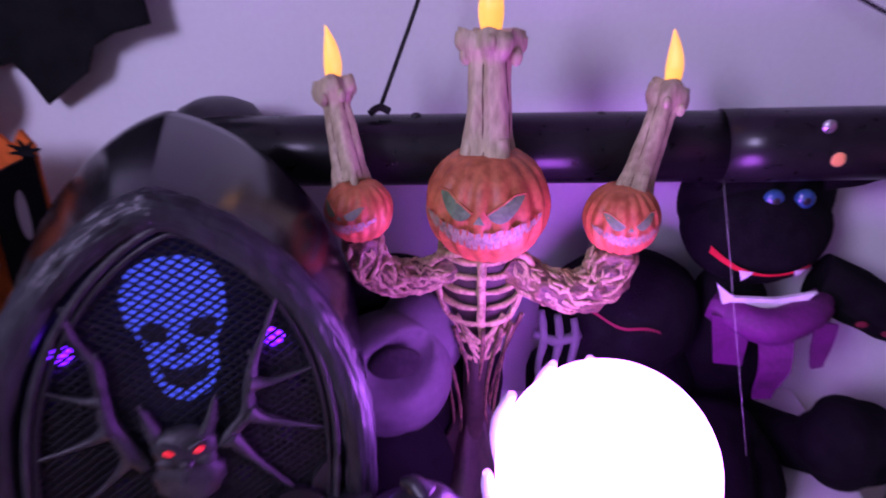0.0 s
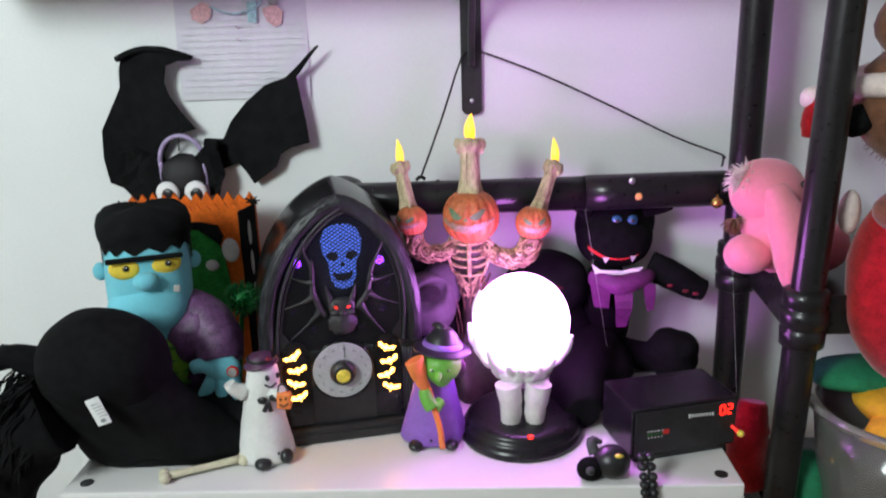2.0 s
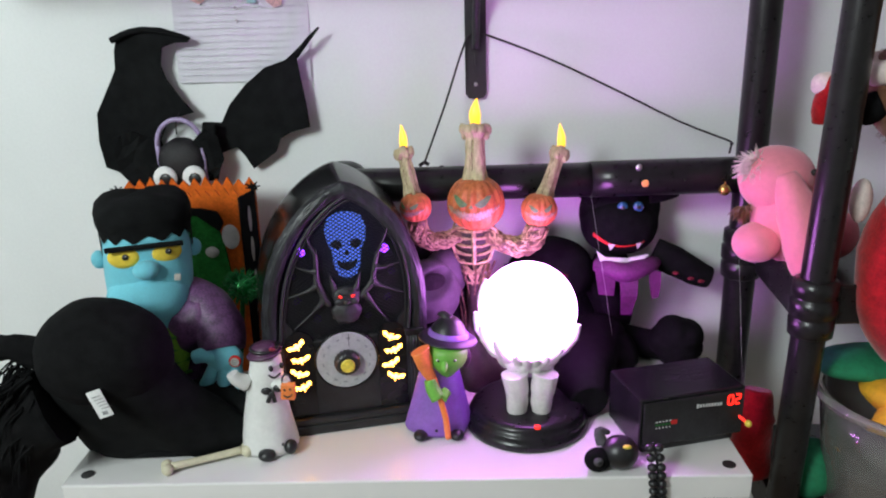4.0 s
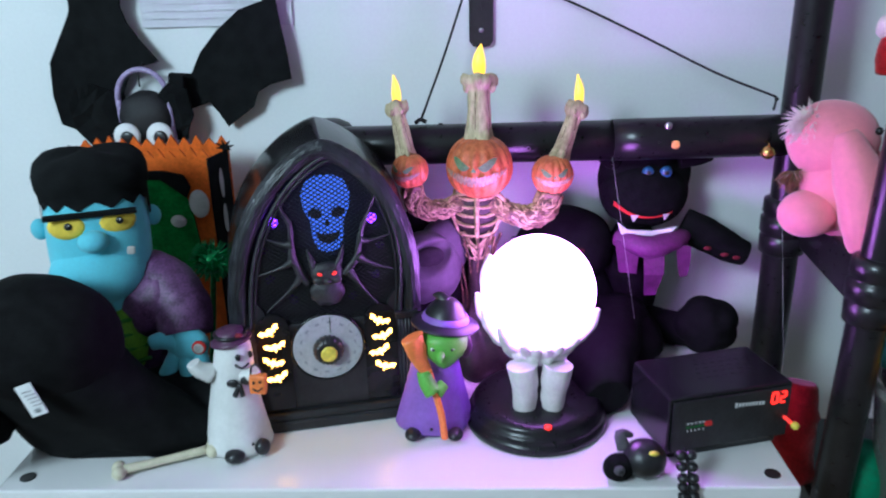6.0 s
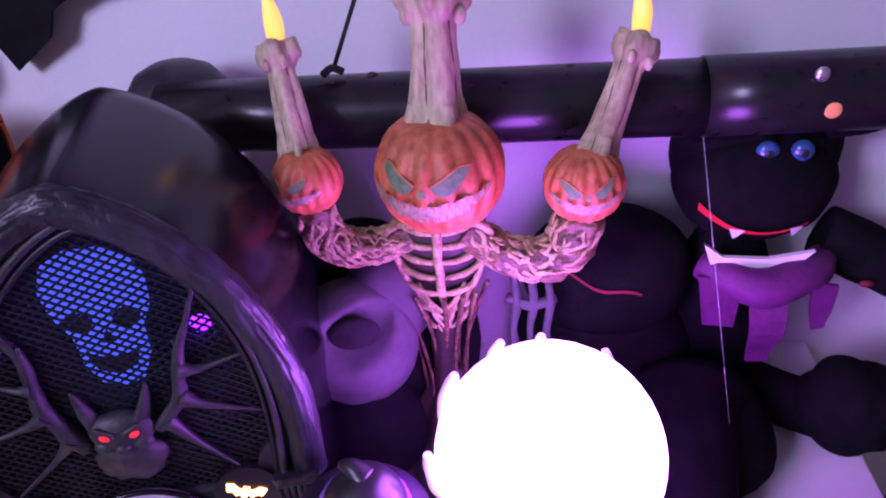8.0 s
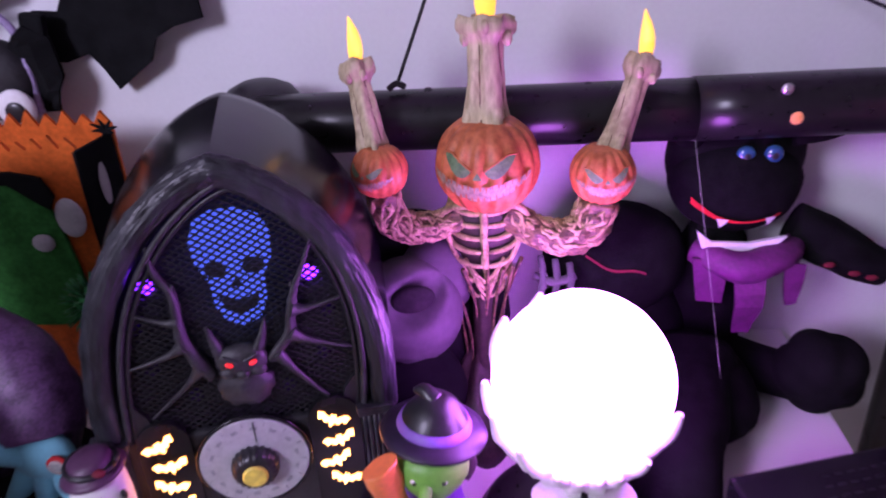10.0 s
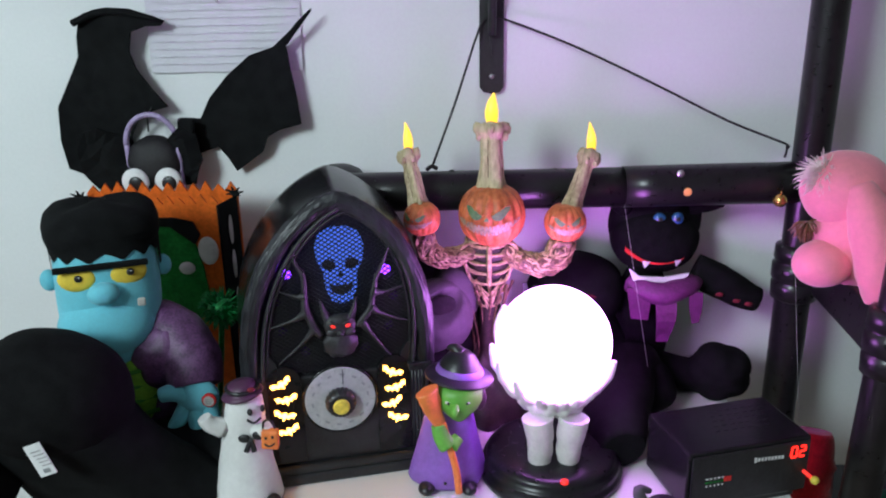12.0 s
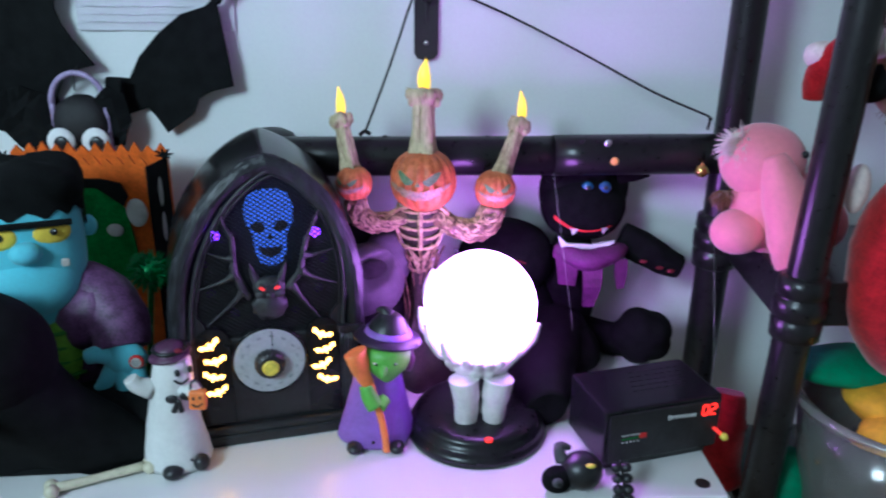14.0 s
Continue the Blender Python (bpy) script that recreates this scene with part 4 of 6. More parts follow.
    part("knob_cap", Form().lathe((dx, -0.006, dz - 0.003), [(0.0098, 0.011), (0.0098, 0.0148), (0.008, 0.0158)], DIAL_YELLOW, 28, tilt=R("X", 90)), dial, "yellow knob cap")
    f = Form()
    f.box((ax, 0.066, 0.008), (0.234, 0.152, 0.016), RADIO_FACE, 0.004)
    f.box((ax, 0.064, 0.020), (0.218, 0.146, 0.012), RADIO_FACE, 0.004)
    part("plinth", f, r, "stepped black plinth")
    for k, (x, z) in enumerate(((-0.057, 0.264), (0.0547, 0.259), (-0.0713, 0.2315), (-0.0666, 0.195), (-0.0413, 0.167), (0.0635, 0.2255), (0.0561, 0.189), (0.0277, 0.164))):
        lit = k < 2
        part("violet_lamp", Form().ball((x, 0.010, z), (0.0060, 0.003, 0.0060), VIOLET_LED if lit else VIOLET_LENS, 12, 8), r, "violet lamp lit behind the mesh" if lit else "unlit violet lamp lens")
    r.rotation_euler = (0, 0, radians(13))
    r.location = (-0.068, -0.287, 0.0)


radio()


# ---- glowing orb on skeleton hands ----
def orb():
    cx, cy, cz, rad = 0.176, -0.28, 0.171, 0.0665
    o = thing("glowing_orb_lamp", (cx, cy + 0.005, 0.0), "glowing white-violet orb held by skeleton fingers on black base", "orb lamp")
    prof = [(0.086, 0.0), (0.087, 0.006), (0.0855, 0.010), (0.083, 0.012), (0.0835, 0.016), (0.0815, 0.020), (0.078, 0.0215), (0.0785, 0.026), (0.075, 0.030), (0.068, 0.033), (0.05, 0.0345), (0.02, 0.035)]
    part("base", Form().lathe((cx, cy + 0.002, 0), prof, BASE_BLACK, 56), o, "stepped round satin black base")
    part("button", Form().lathe((0.183, -0.352, 0.031), [(0.0045, 0.0), (0.0045, 0.003), (0.003, 0.004)], RED_LED, 14), o, "small red button")
    part("globe", Form().ball((cx, cy, cz), rad, ORB, 48, 28), o, "white glowing globe")
    for s in (-1, 1):
        wrists = Form()
        x = cx + s * 0.0168
        wrists.tube([(x, cy - 0.03, 0.033), (x, cy - 0.033, 0.055), (x + s * 0.002, cy - 0.036, 0.078), (x + s * 0.004, cy - 0.036, 0.094)], [0.0130, 0.0150, 0.0168, 0.0180], HAND_RESIN, 20, 5, 0.10)
        part("wrist", wrists, o, "pale resin wrist bone")
    f = Form().lathe((cx, cy, 0), [(0.02, 0.085), (0.036, 0.09), (0.044, 0.1), (0.046, 0.108), (0.03, 0.106), (0.01, 0.104)], HAND_RESIN, 40, 12, 0.16)
    part("palm_cup", f, o, "pale resin palms cupped together")
    spans = [(-112, 54), (-97, 49), (-82, 48), (-67, 51), (-48, 60), (-20, 80), (20, 86), (55, 118), (92, 124), (118, 126), (150, 118), (178, 88), (202, 82), (225, 72)]
    for az, reach in spans:
        a = math.radians(az)
        pts, rr = [], []
        n = 7
        for k in range(n):
            th = math.radians(28 + (reach - 28) * k / (n - 1))
            q = rad + 0.005
            pts.append((cx + q * math.sin(th) * math.cos(a), cy + q * math.sin(th) * math.sin(a), cz - q * math.cos(th)))
            rr.append((0.0088, 0.0074, 0.0082, 0.0058, 0.0066, 0.0048, 0.0028)[k])
        part("finger", Form().tube(pts, rr, HAND_RESIN, 10, 4, 0.15), o)


orb()


# ---- plush toys and figures, one mesh each ----
def zigzag(x0, x1, z, h, n):
    out = []
    for k in range(n):
        a = x0 + (x1 - x0) * k / n
        out += [(a, z), (a + (x1 - x0) / n / 2, z + h * (0.75 + 0.5 * ((k * 7) % 5) / 5))]
    return out + [(x1, z)]


def monster_plush():
    f = Form()
    hx, hy, hz = -0.333, -0.245, 0.255
    # head: broad jaw, flat top
    prof = ((0.1575, 0.014), (0.159, 0.026), (0.1625, 0.036), (0.168, 0.0435), (0.176, 0.0495), (0.188, 0.0540), (0.205, 0.0568), (0.225, 0.0578), (0.25, 0.058), (0.275, 0.057), (0.30, 0.055))
    ring = [2 * math.pi * i / 36 for i in range(36)]
    sup = lambda v, p: math.copysign(abs(v) ** p, v)
    f.named("head").grid([[(hx - 0.010 * (1 - k / 10) + w * sup(math.cos(q), 0.8), hy + (0.85 + (0.015 if math.sin(q) < 0 else 0)) * w * sup(math.sin(q), 0.85) - 0.62 * (0.058 - w), 0.30 - (0.30 - z) * 1.10) for q in ring] for k, (z, w) in enumerate(prof)], BLUE_PLUSH, True)
    f.ball((hx - 0.009, hy - 0.024, 0.193), (0.0545, 0.038, 0.042), BLUE_PLUSH, 36, 18)
    f.named("nose").ball((hx - 0.008, hy - 0.054, 0.240), (0.017, 0.013, 0.013), BLUE_PLUSH, 20, 12)
    for s in (-1, 1):
        f.named("ear").ball((hx - 0.002 + s * 0.062, hy - 0.002, 0.248), (0.010, 0.008, 0.013), BLUE_PLUSH, 16, 10)
        ex = hx - 0.006 + s * 0.027
        f.named("eye").ball((ex, hy - 0.0445, 0.2585), (0.0205, 0.0055, 0.0150), YELLOW_FELT, 24, 10, R("Z", s * 12))
        f.named("pupil").ball((ex + 0.002, hy - 0.0515, 0.2605), (0.0042, 0.0022, 0.0042), VINYL_BLACK, 12, 8)
        # tiny white bead paints a glint on the pupil
        f.ball((ex + 0.003, hy - 0.0534, 0.2622), 0.001, WHITE_FELT, 6, 4)
    f.named("brow").box((hx - 0.006, hy - 0.052, 0.2715), (0.098, 0.007, 0.0065), BLACK_FELT, 0.0015, R("Y", 1.5))
    f.named("tooth").box((hx + 0.030, hy - 0.0530, 0.2235), (0.009, 0.004, 0.010), PALE_FELT, 0.002, R("Y", 6))
    # hair cap and pointed fringe
    prof = ((0.286, 0.0585), (0.298, 0.0625), (0.312, 0.063), (0.322, 0.060), (0.330, 0.051), (0.334, 0.036), (0.336, 0.010))
    f.named("hair").grid([[(hx + w * sup(math.cos(q), 0.8), hy + 0.86 * w * sup(math.sin(q), 0.85), z + 0.003 * math.sin(3 * q)) for q in ring] for z, w in prof], BLACK_FELT, True)
    fringe = []
    for k in range(49):
        q = math.pi * (1 + k / 48)
        saw = abs(((k / 48 * 7) % 1) - 0.5) * 2
        edge = 1.0 if k < 4 or k > 42 else 0.0
        low = 0.2745 + 0.010 * (1 - saw) if not edge else 0.255
        row = [(hx + w * sup(math.cos(q), 0.8), hy + 0.86 * w * sup(math.sin(q), 0.85), z) for z, w in ((low, 0.0592), (0.290, 0.0600), (0.302, 0.0632))]
        fringe.append(row)
    f.grid(fringe, BLACK_FELT, cap=False)
    # the head is turned towards the radio
    turn = R("Z", 24)
    for v in f.bm.verts:
        v.co = Vector((hx - 0.012, hy, 0.006)) + turn @ (v.co - Vector((hx, hy, 0)))
    # body, jacket, shirt, arms
    f.named("jacket").ball((-0.315, -0.225, 0.095), (0.062, 0.050, 0.085), PURPLE_SATIN, 28, 16, rough=0.08)
    f.ball((-0.290, -0.244, 0.150), (0.048, 0.046, 0.050), PURPLE_SATIN, 28, 16, None, 0.10, 45)
    f.named("shirt").ball((-0.325, -0.262, 0.115), (0.030, 0.028, 0.055), LIME, 20, 12)
    for k in range(4):
        f.tube([(-0.352, -0.272, 0.085 + 0.019 * k), (-0.325, -0.2905, 0.085 + 0.019 * k), (-0.298, -0.272, 0.085 + 0.019 * k)], 0.0026, LIME_DARK, 8, flat=1.0)
    f.named("sleeve").tube([(-0.306, -0.232, 0.188), (-0.279, -0.243, 0.172), (-0.257, -0.259, 0.144), (-0.249, -0.275, 0.117)], [0.026, 0.034, 0.036, 0.031], PURPLE_SATIN, 28, 7, 0.07, 60)
    f.named("sleeve").tube([(-0.36, -0.235, 0.17), (-0.385, -0.24, 0.15), (-0.39, -0.25, 0.11)], [0.03, 0.034, 0.028], PURPLE_SATIN, 16, 4, 0.12, 40)
    f.named("paw").ball((-0.243, -0.290, 0.112), (0.026, 0.015, 0.022), BLUE_PLUSH, 18, 10)
    f.tube([(-0.255, -0.292, 0.116), (-0.271, -0.296, 0.120), (-0.283, -0.297, 0.117)], [0.012, 0.0105, 0.009], BLUE_PLUSH, 12)
    for dx, dz, ddx in ((-0.020, 0.074, -0.010), (-0.002, 0.068, -0.002), (0.016, 0.072, 0.005)):
        f.tube([(-0.242 + dx * 0.7, -0.29, 0.103), (-0.243 + dx, -0.296, 0.089), (-0.243 + dx + ddx, -0.297, dz)], [0.010, 0.0098, 0.0085], BLUE_PLUSH, 12)
    f.named("badge").lathe((-0.2255, -0.3005, 0.113), [(0.0085, 0), (0.0085, 0.003), (0.007, 0.0035)], RED_FELT, 20, tilt=R("X", 90))
    f.lathe((-0.2255, -0.3035, 0.113), [(0.0062, 0), (0.0062, 0.0015)], PALE_FELT, 20, tilt=R("X", 90))
    for k in range(3):
        f.box((-0.2255, -0.3053, 0.1155 - 0.0026 * k), (0.0075 - 0.0015 * (k == 2), 0.0005, 0.0011), DIAL_INK)
    f.named("trousers").ball((-0.315, -0.24, 0.035), (0.075, 0.075, 0.036), BLACK_FELT, 24, 12, rough=0.1)
    f.tube([(-0.30, -0.26, 0.036), (-0.278, -0.295, 0.032), (-0.268, -0.315, 0.028)], [0.033, 0.030, 0.026], BLACK_FELT, 16, 4, 0.1)
    f.ball((-0.262, -0.290, 0.038), (0.085, 0.050, 0.042), BLACK_FELT, 28, 14, None, 0.12, 16)
    figure("monster_plush", f, (-0.32, -0.24, 0.0), "blue-faced plush monster toy in purple satin jacket, black felt hair", "plush toy",
           {"hair": "black felt hair with pointed fringe", "eye": "yellow felt eye", "shirt": "lime striped shirt", "badge": "round red and white badge", "sleeve": "purple paisley sleeve"})


monster_plush()


def plush_hat():
    h = thing("plush_hat", (-0.35, -0.385, 0.0), "black plush hat with floppy felt brim, shaggy fringe and white tag", "hat")
    f = Form()
    f.ball((-0.360, -0.385, 0.168), (0.086, 0.066, 0.070), BLACK_PLUSH, 48, 28, R("Y", 12), 0.10, 17)
    part("crown", f, h, "rounded black plush crown")
    f = Form()
    rows = []
    for j in range(9):
        t = j / 8
        row = []
        for i in range(48):
            a = 2 * math.pi * i / 48
            rx, ry = 0.076 + 0.052 * t + 0.010 * math.sin(3 * a + 1) * t, 0.062 - 0.018 * t
            x = -0.362 + 0.045 * t + rx * math.cos(a)
            y = -0.385 + 0.062 * t + ry * math.sin(a)
            z = 0.155 - 0.150 * t ** 0.8 + 0.012 * t * math.sin(5 * a) * math.cos(2 * a) + 0.006 * noise.noise(Vector((x, y, t)) * 20)
            row.append((x, y, max(z, 0.002)))
        rows.append(row)
    f.grid(rows, BLACK_FELT, True)
    part("brim", f, h, "floppy black felt brim")
    f = Form()
    f.plate([(-0.357, 0.149), (-0.340, 0.155), (-0.328, 0.121), (-0.345, 0.115)], -0.4545, 0.001, TAG_WHITE)
    tag = part("tag", f, h, "white satin care tag")
    f = Form()
    for k in range(5):
        f.box((-0.345 + 0.003 * k * 0.8, -0.4555, 0.145 - 0.0035 * k), (0.011, 0.0005, 0.0011), CRAYON_GREY, 0, R("Y", -18))
    f.box((-0.3375, -0.4555, 0.124), (0.006, 0.0005, 0.0045), DIAL_INK, 0, R("Y", -18))
    part("tag_print", f, tag, "illegible grey print")
    f = Form()
    # shaggy fringe hanging over the shelf's end
    rng = random.Random(4)
    for k in range(280):
        a = rng.uniform(0, 1)
        x0, z0, y0 = -0.428 - 0.05 * a, 0.165 - 0.10 * rng.random(), -0.40 + 0.05 * rng.uniform(-1, 1)
        dx, dz = -0.03 * rng.random() - 0.008, -0.025 - 0.03 * rng.random()
        f.tube([(x0, y0, z0), (x0 + dx * 0.7, y0 - 0.01, z0 + dz * 0.4), (x0 + dx, y0 - 0.012, z0 + dz)], [0.0019, 0.0015, 0.0004], BLACK_PLUSH, 4, 3, 0.3)
    tagged(part("fringe", f, h), "shaggy black plush fringe", kind="stuff")
    f = Form()
    f.tube([(-0.42, -0.37, 0.15), (-0.455, -0.375, 0.165), (-0.49, -0.38, 0.175), (-0.53, -0.385, 0.155)], [0.024, 0.02, 0.016, 0.01], BLACK_PLUSH, 12, 4, 0.2)
    part("ear_flap", f, h)
    f = Form()
    f.tube([(-0.42, -0.40, 0.11), (-0.465, -0.405, 0.085), (-0.50, -0.415, 0.03), (-0.515, -0.42, -0.04), (-0.52, -0.42, -0.09)], [0.05, 0.048, 0.045, 0.04, 0.02], BLACK_PLUSH, 20, 5, 0.3, 26)
    part("ear_flap", f, h)


plush_hat()


def treat_bag():
    b = thing("treat_bag", (-0.35, -0.09, 0.0), "orange and black felt treat bag with zigzag top edge", "bag")
    x0, x1 = -0.452, -0.252
    front = zigzag(x0, x1, 0.298, 0.011, 14)
    f = Form().plate([(x0, 0.0)] + front + [(x1, 0.0)], -0.112, 0.004, ORANGE_FELT, bend=lambda x, z: 0.6 * (x + 0.35) ** 2, cuts=1)
    part("front_panel", f, b, "orange felt front with zigzag edge")
    back = zigzag(x0 + 0.004, x1 + 0.014, 0.302, 0.014, 12)
    f = Form().plate([(x0, 0.0)] + back + [(x1 + 0.014, 0.0)], -0.058, 0.004, ORANGE_FELT)
    part("back_panel", f, b)
    for x, name in ((x0, "side_panel"), (x1 + 0.006, "side_panel")):
        f = Form().box((x, -0.085, 0.148), (0.004, 0.054, 0.296), BLACK_FELT, 0.0015, R("Z", -12 if x > -0.3 else 0))
        side = part(name, f, b, "black felt side with pale ovals")
        for z in (0.255, 0.205, 0.15, 0.1):
            part("oval", Form().ball((x + (0.0022 if x > -0.3 else -0.0022), -0.085, z), (0.0012, 0.010, 0.021), PALE_FELT, 16, 8), side)
    for x, z in ((x1 + 0.014, 0.299), (x0, 0.296)):
        f = Form()
        for k in range(7):
            a = k * 0.9
            f.tube([(x, -0.07, z), (x + 0.006 * math.cos(a), -0.072, z + 0.004 + 0.004 * math.sin(a)), (x + 0.013 * math.cos(a), -0.074, z + 0.006 + 0.008 * math.sin(a))], [0.003, 0.002, 0.0006], BLACK_FELT, 5)
        part("corner_tuft", f, b)
    # applique face
    g = part("green_applique", Form().plate([(-0.36, 0.276), (-0.325, 0.280), (-0.300, 0.274), (-0.287, 0.255), (-0.278, 0.215), (-0.272, 0.16), (-0.30, 0.12), (-0.37, 0.12)], -0.118, 0.004, GREEN_FELT), b, "green felt face applique")
    part("hair_applique", Form().plate([(-0.372, 0.272), (-0.352, 0.282), (-0.31, 0.282), (-0.284, 0.276), (-0.276, 0.258), (-0.283, 0.245), (-0.297, 0.256), (-0.315, 0.270)], -0.121, 0.004, BLACK_FELT), g, "black felt hair applique")
    part("ear_applique", Form().ball((-0.298, -0.121, 0.212), (0.011, 0.004, 0.009), PALE_FELT, 14, 8), g)
    part("pale_spot", Form().ball((-0.268, -0.117, 0.235), (0.014, 0.003, 0.020), PALE_FELT, 18, 8), b, "pale oval felt spot")


treat_bag()


def tinsel_ball():
    f = Form().ball((-0.250, -0.15, 0.165), 0.018, GREEN_TINSEL, 16, 10)
    rng = random.Random(9)
    for k in range(170):
        v = Vector((rng.gauss(0, 1), rng.gauss(0, 1), rng.gauss(0, 1))).normalized()
        c = Vector((-0.250, -0.15, 0.165))
        f.tube([c + v * 0.014, c + v * 0.030], [0.0022, 0.0005], GREEN_TINSEL, 4, 1)
    f.tube([(-0.250, -0.15, 0.15), (-0.262, -0.148, 0.06), (-0.272, -0.146, 0.0)], 0.004, GREEN_TINSEL, 8)
    solid("tinsel_pompom", f, (-0.272, -0.146, 0.0), "shiny green tinsel pompom on a stem", "pompom")


tinsel_ball()


def bat_hanging():
    bat = thing("hanging_bat", (-0.366, 0.02, 0.42), "black glitter bat with felt wings and goggle eyes hung on wall", "decoration")
    f = Form().ball((-0.367, 0.0, 0.331), (0.043, 0.026, 0.040), BLACK_GLITTER, 28, 18, None, 0.05, 60)
    part("body", f, bat, "round black glitter body")
    f = Form().tube([(-0.370, -0.008, 0.378), (-0.369, -0.006, 0.40), (-0.365, 0.004, 0.41), (-0.371, 0.02, 0.418)], 0.0014, CORD, 6)
    part("hanging_loop", f, bat)
    for x in (-0.397, -0.3495):
        eye = part("eye", Form().ball((x + 0.006, -0.026, 0.310), (0.0195, 0.010, 0.0195), WHITE_FELT, 24, 12), bat, "white goggle eye")
        part("pupil", Form().ball((x + 0.009, -0.0342, 0.309), (0.0105, 0.003, 0.0105), VINYL_BLACK, 16, 8), eye)
    left = [(-0.440, 0.530), (-0.430, 0.541), (-0.395, 0.548), (-0.365, 0.546), (-0.335, 0.536), (-0.321, 0.529), (-0.327, 0.523), (-0.345, 0.523), (-0.366, 0.516), (-0.372, 0.49),
            (-0.366, 0.468), (-0.350, 0.443), (-0.329, 0.416), (-0.352, 0.410), (-0.378, 0.395), (-0.392, 0.372), (-0.388, 0.335), (-0.400, 0.322), (-0.43, 0.322), (-0.455, 0.316),
            (-0.484, 0.330), (-0.490, 0.37), (-0.488, 0.416), (-0.470, 0.45), (-0.450, 0.484), (-0.447, 0.51)]
    right = [(-0.121, 0.541), (-0.140, 0.525), (-0.152, 0.507), (-0.160, 0.499), (-0.156, 0.465), (-0.150, 0.425), (-0.147, 0.389), (-0.176, 0.382), (-0.196, 0.371), (-0.205, 0.350),
             (-0.225, 0.336), (-0.245, 0.322), (-0.258, 0.342), (-0.270, 0.356), (-0.295, 0.348), (-0.330, 0.350), (-0.328, 0.372), (-0.316, 0.398), (-0.292, 0.396), (-0.276, 0.425),
             (-0.248, 0.455), (-0.213, 0.482), (-0.178, 0.493), (-0.155, 0.512)]
    grow = lambda pts: [(0.083 + (x - 0.083) * 1.03, 0.58 + (z - 0.58) * 1.03) for x, z in pts]
    f = Form().plate(grow(left), 0.012, 0.004, BLACK_FELT, bend=lambda x, z: -0.010 * math.sin((x + 0.5) * 26 + z * 9) - 0.01 * (z - 0.3), cuts=2)
    f.tube([(-0.459, 0.004, 0.527), (-0.409, 0.0, 0.542), (-0.336, 0.0, 0.529)], [0.005, 0.005, 0.002], BLACK_FELT, 8)
    part("wing", f, bat, "black felt wing folded at the top")
    f = Form().plate(grow(right), 0.012, 0.004, BLACK_FELT, bend=lambda x, z: -0.010 * math.sin((x + 0.34) * 22 - z * 6) - 0.012 * (z - 0.3), cuts=2)
    f.tube([(-0.168, 0.006, 0.495), (-0.149, 0.002, 0.518), (-0.128, -0.001, 0.539)], [0.004, 0.004, 0.0015], BLACK_FELT, 8)
    part("wing", f, bat, "black felt wing with scalloped edge")
    for out in ([(-0.475, 0.375), (-0.440, 0.385), (-0.405, 0.368), (-0.392, 0.335), (-0.398, 0.295), (-0.445, 0.292), (-0.470, 0.318)],
                [(-0.350, 0.362), (-0.325, 0.385), (-0.305, 0.372), (-0.298, 0.335), (-0.312, 0.300), (-0.345, 0.298)]):
        f = Form().plate(out, -0.010, 0.005, BLACK_FELT, bend=lambda x, z: -0.006 * math.sin(x * 120 + z * 60), cuts=2)
        part("wing_fold", f, bat, "black felt fold beside the body")
    part("wing_root", Form().box((-0.320, 0.0, 0.37), (0.024, 0.012, 0.05), BLACK_FELT, 0.004, R("Y", 8)), bat)
    h = Form().tube([(-0.367 + 0.037 * math.cos(a), -0.008, 0.360 + 0.042 * math.sin(a)) for a in [math.pi * k / 14 for k in range(15)]], 0.004, LAVENDER, 10, 2)
    h.tube([(-0.404, -0.008, 0.362), (-0.404, -0.008, 0.30), (-0.41, -0.01, 0.19)], 0.004, LAVENDER, 8)
    h.tube([(-0.330, -0.008, 0.362), (-0.330, -0.008, 0.30), (-0.322, -0.01, 0.19)], 0.004, LAVENDER, 8)
    h.box((-0.366, -0.015, 0.096), (0.13, 0.06, 0.19), LAVENDER, 0.01)
    solid("basket", h, (-0.366, -0.015, 0.0), "lavender plastic basket with a tall hoop handle", "basket")


bat_hanging()


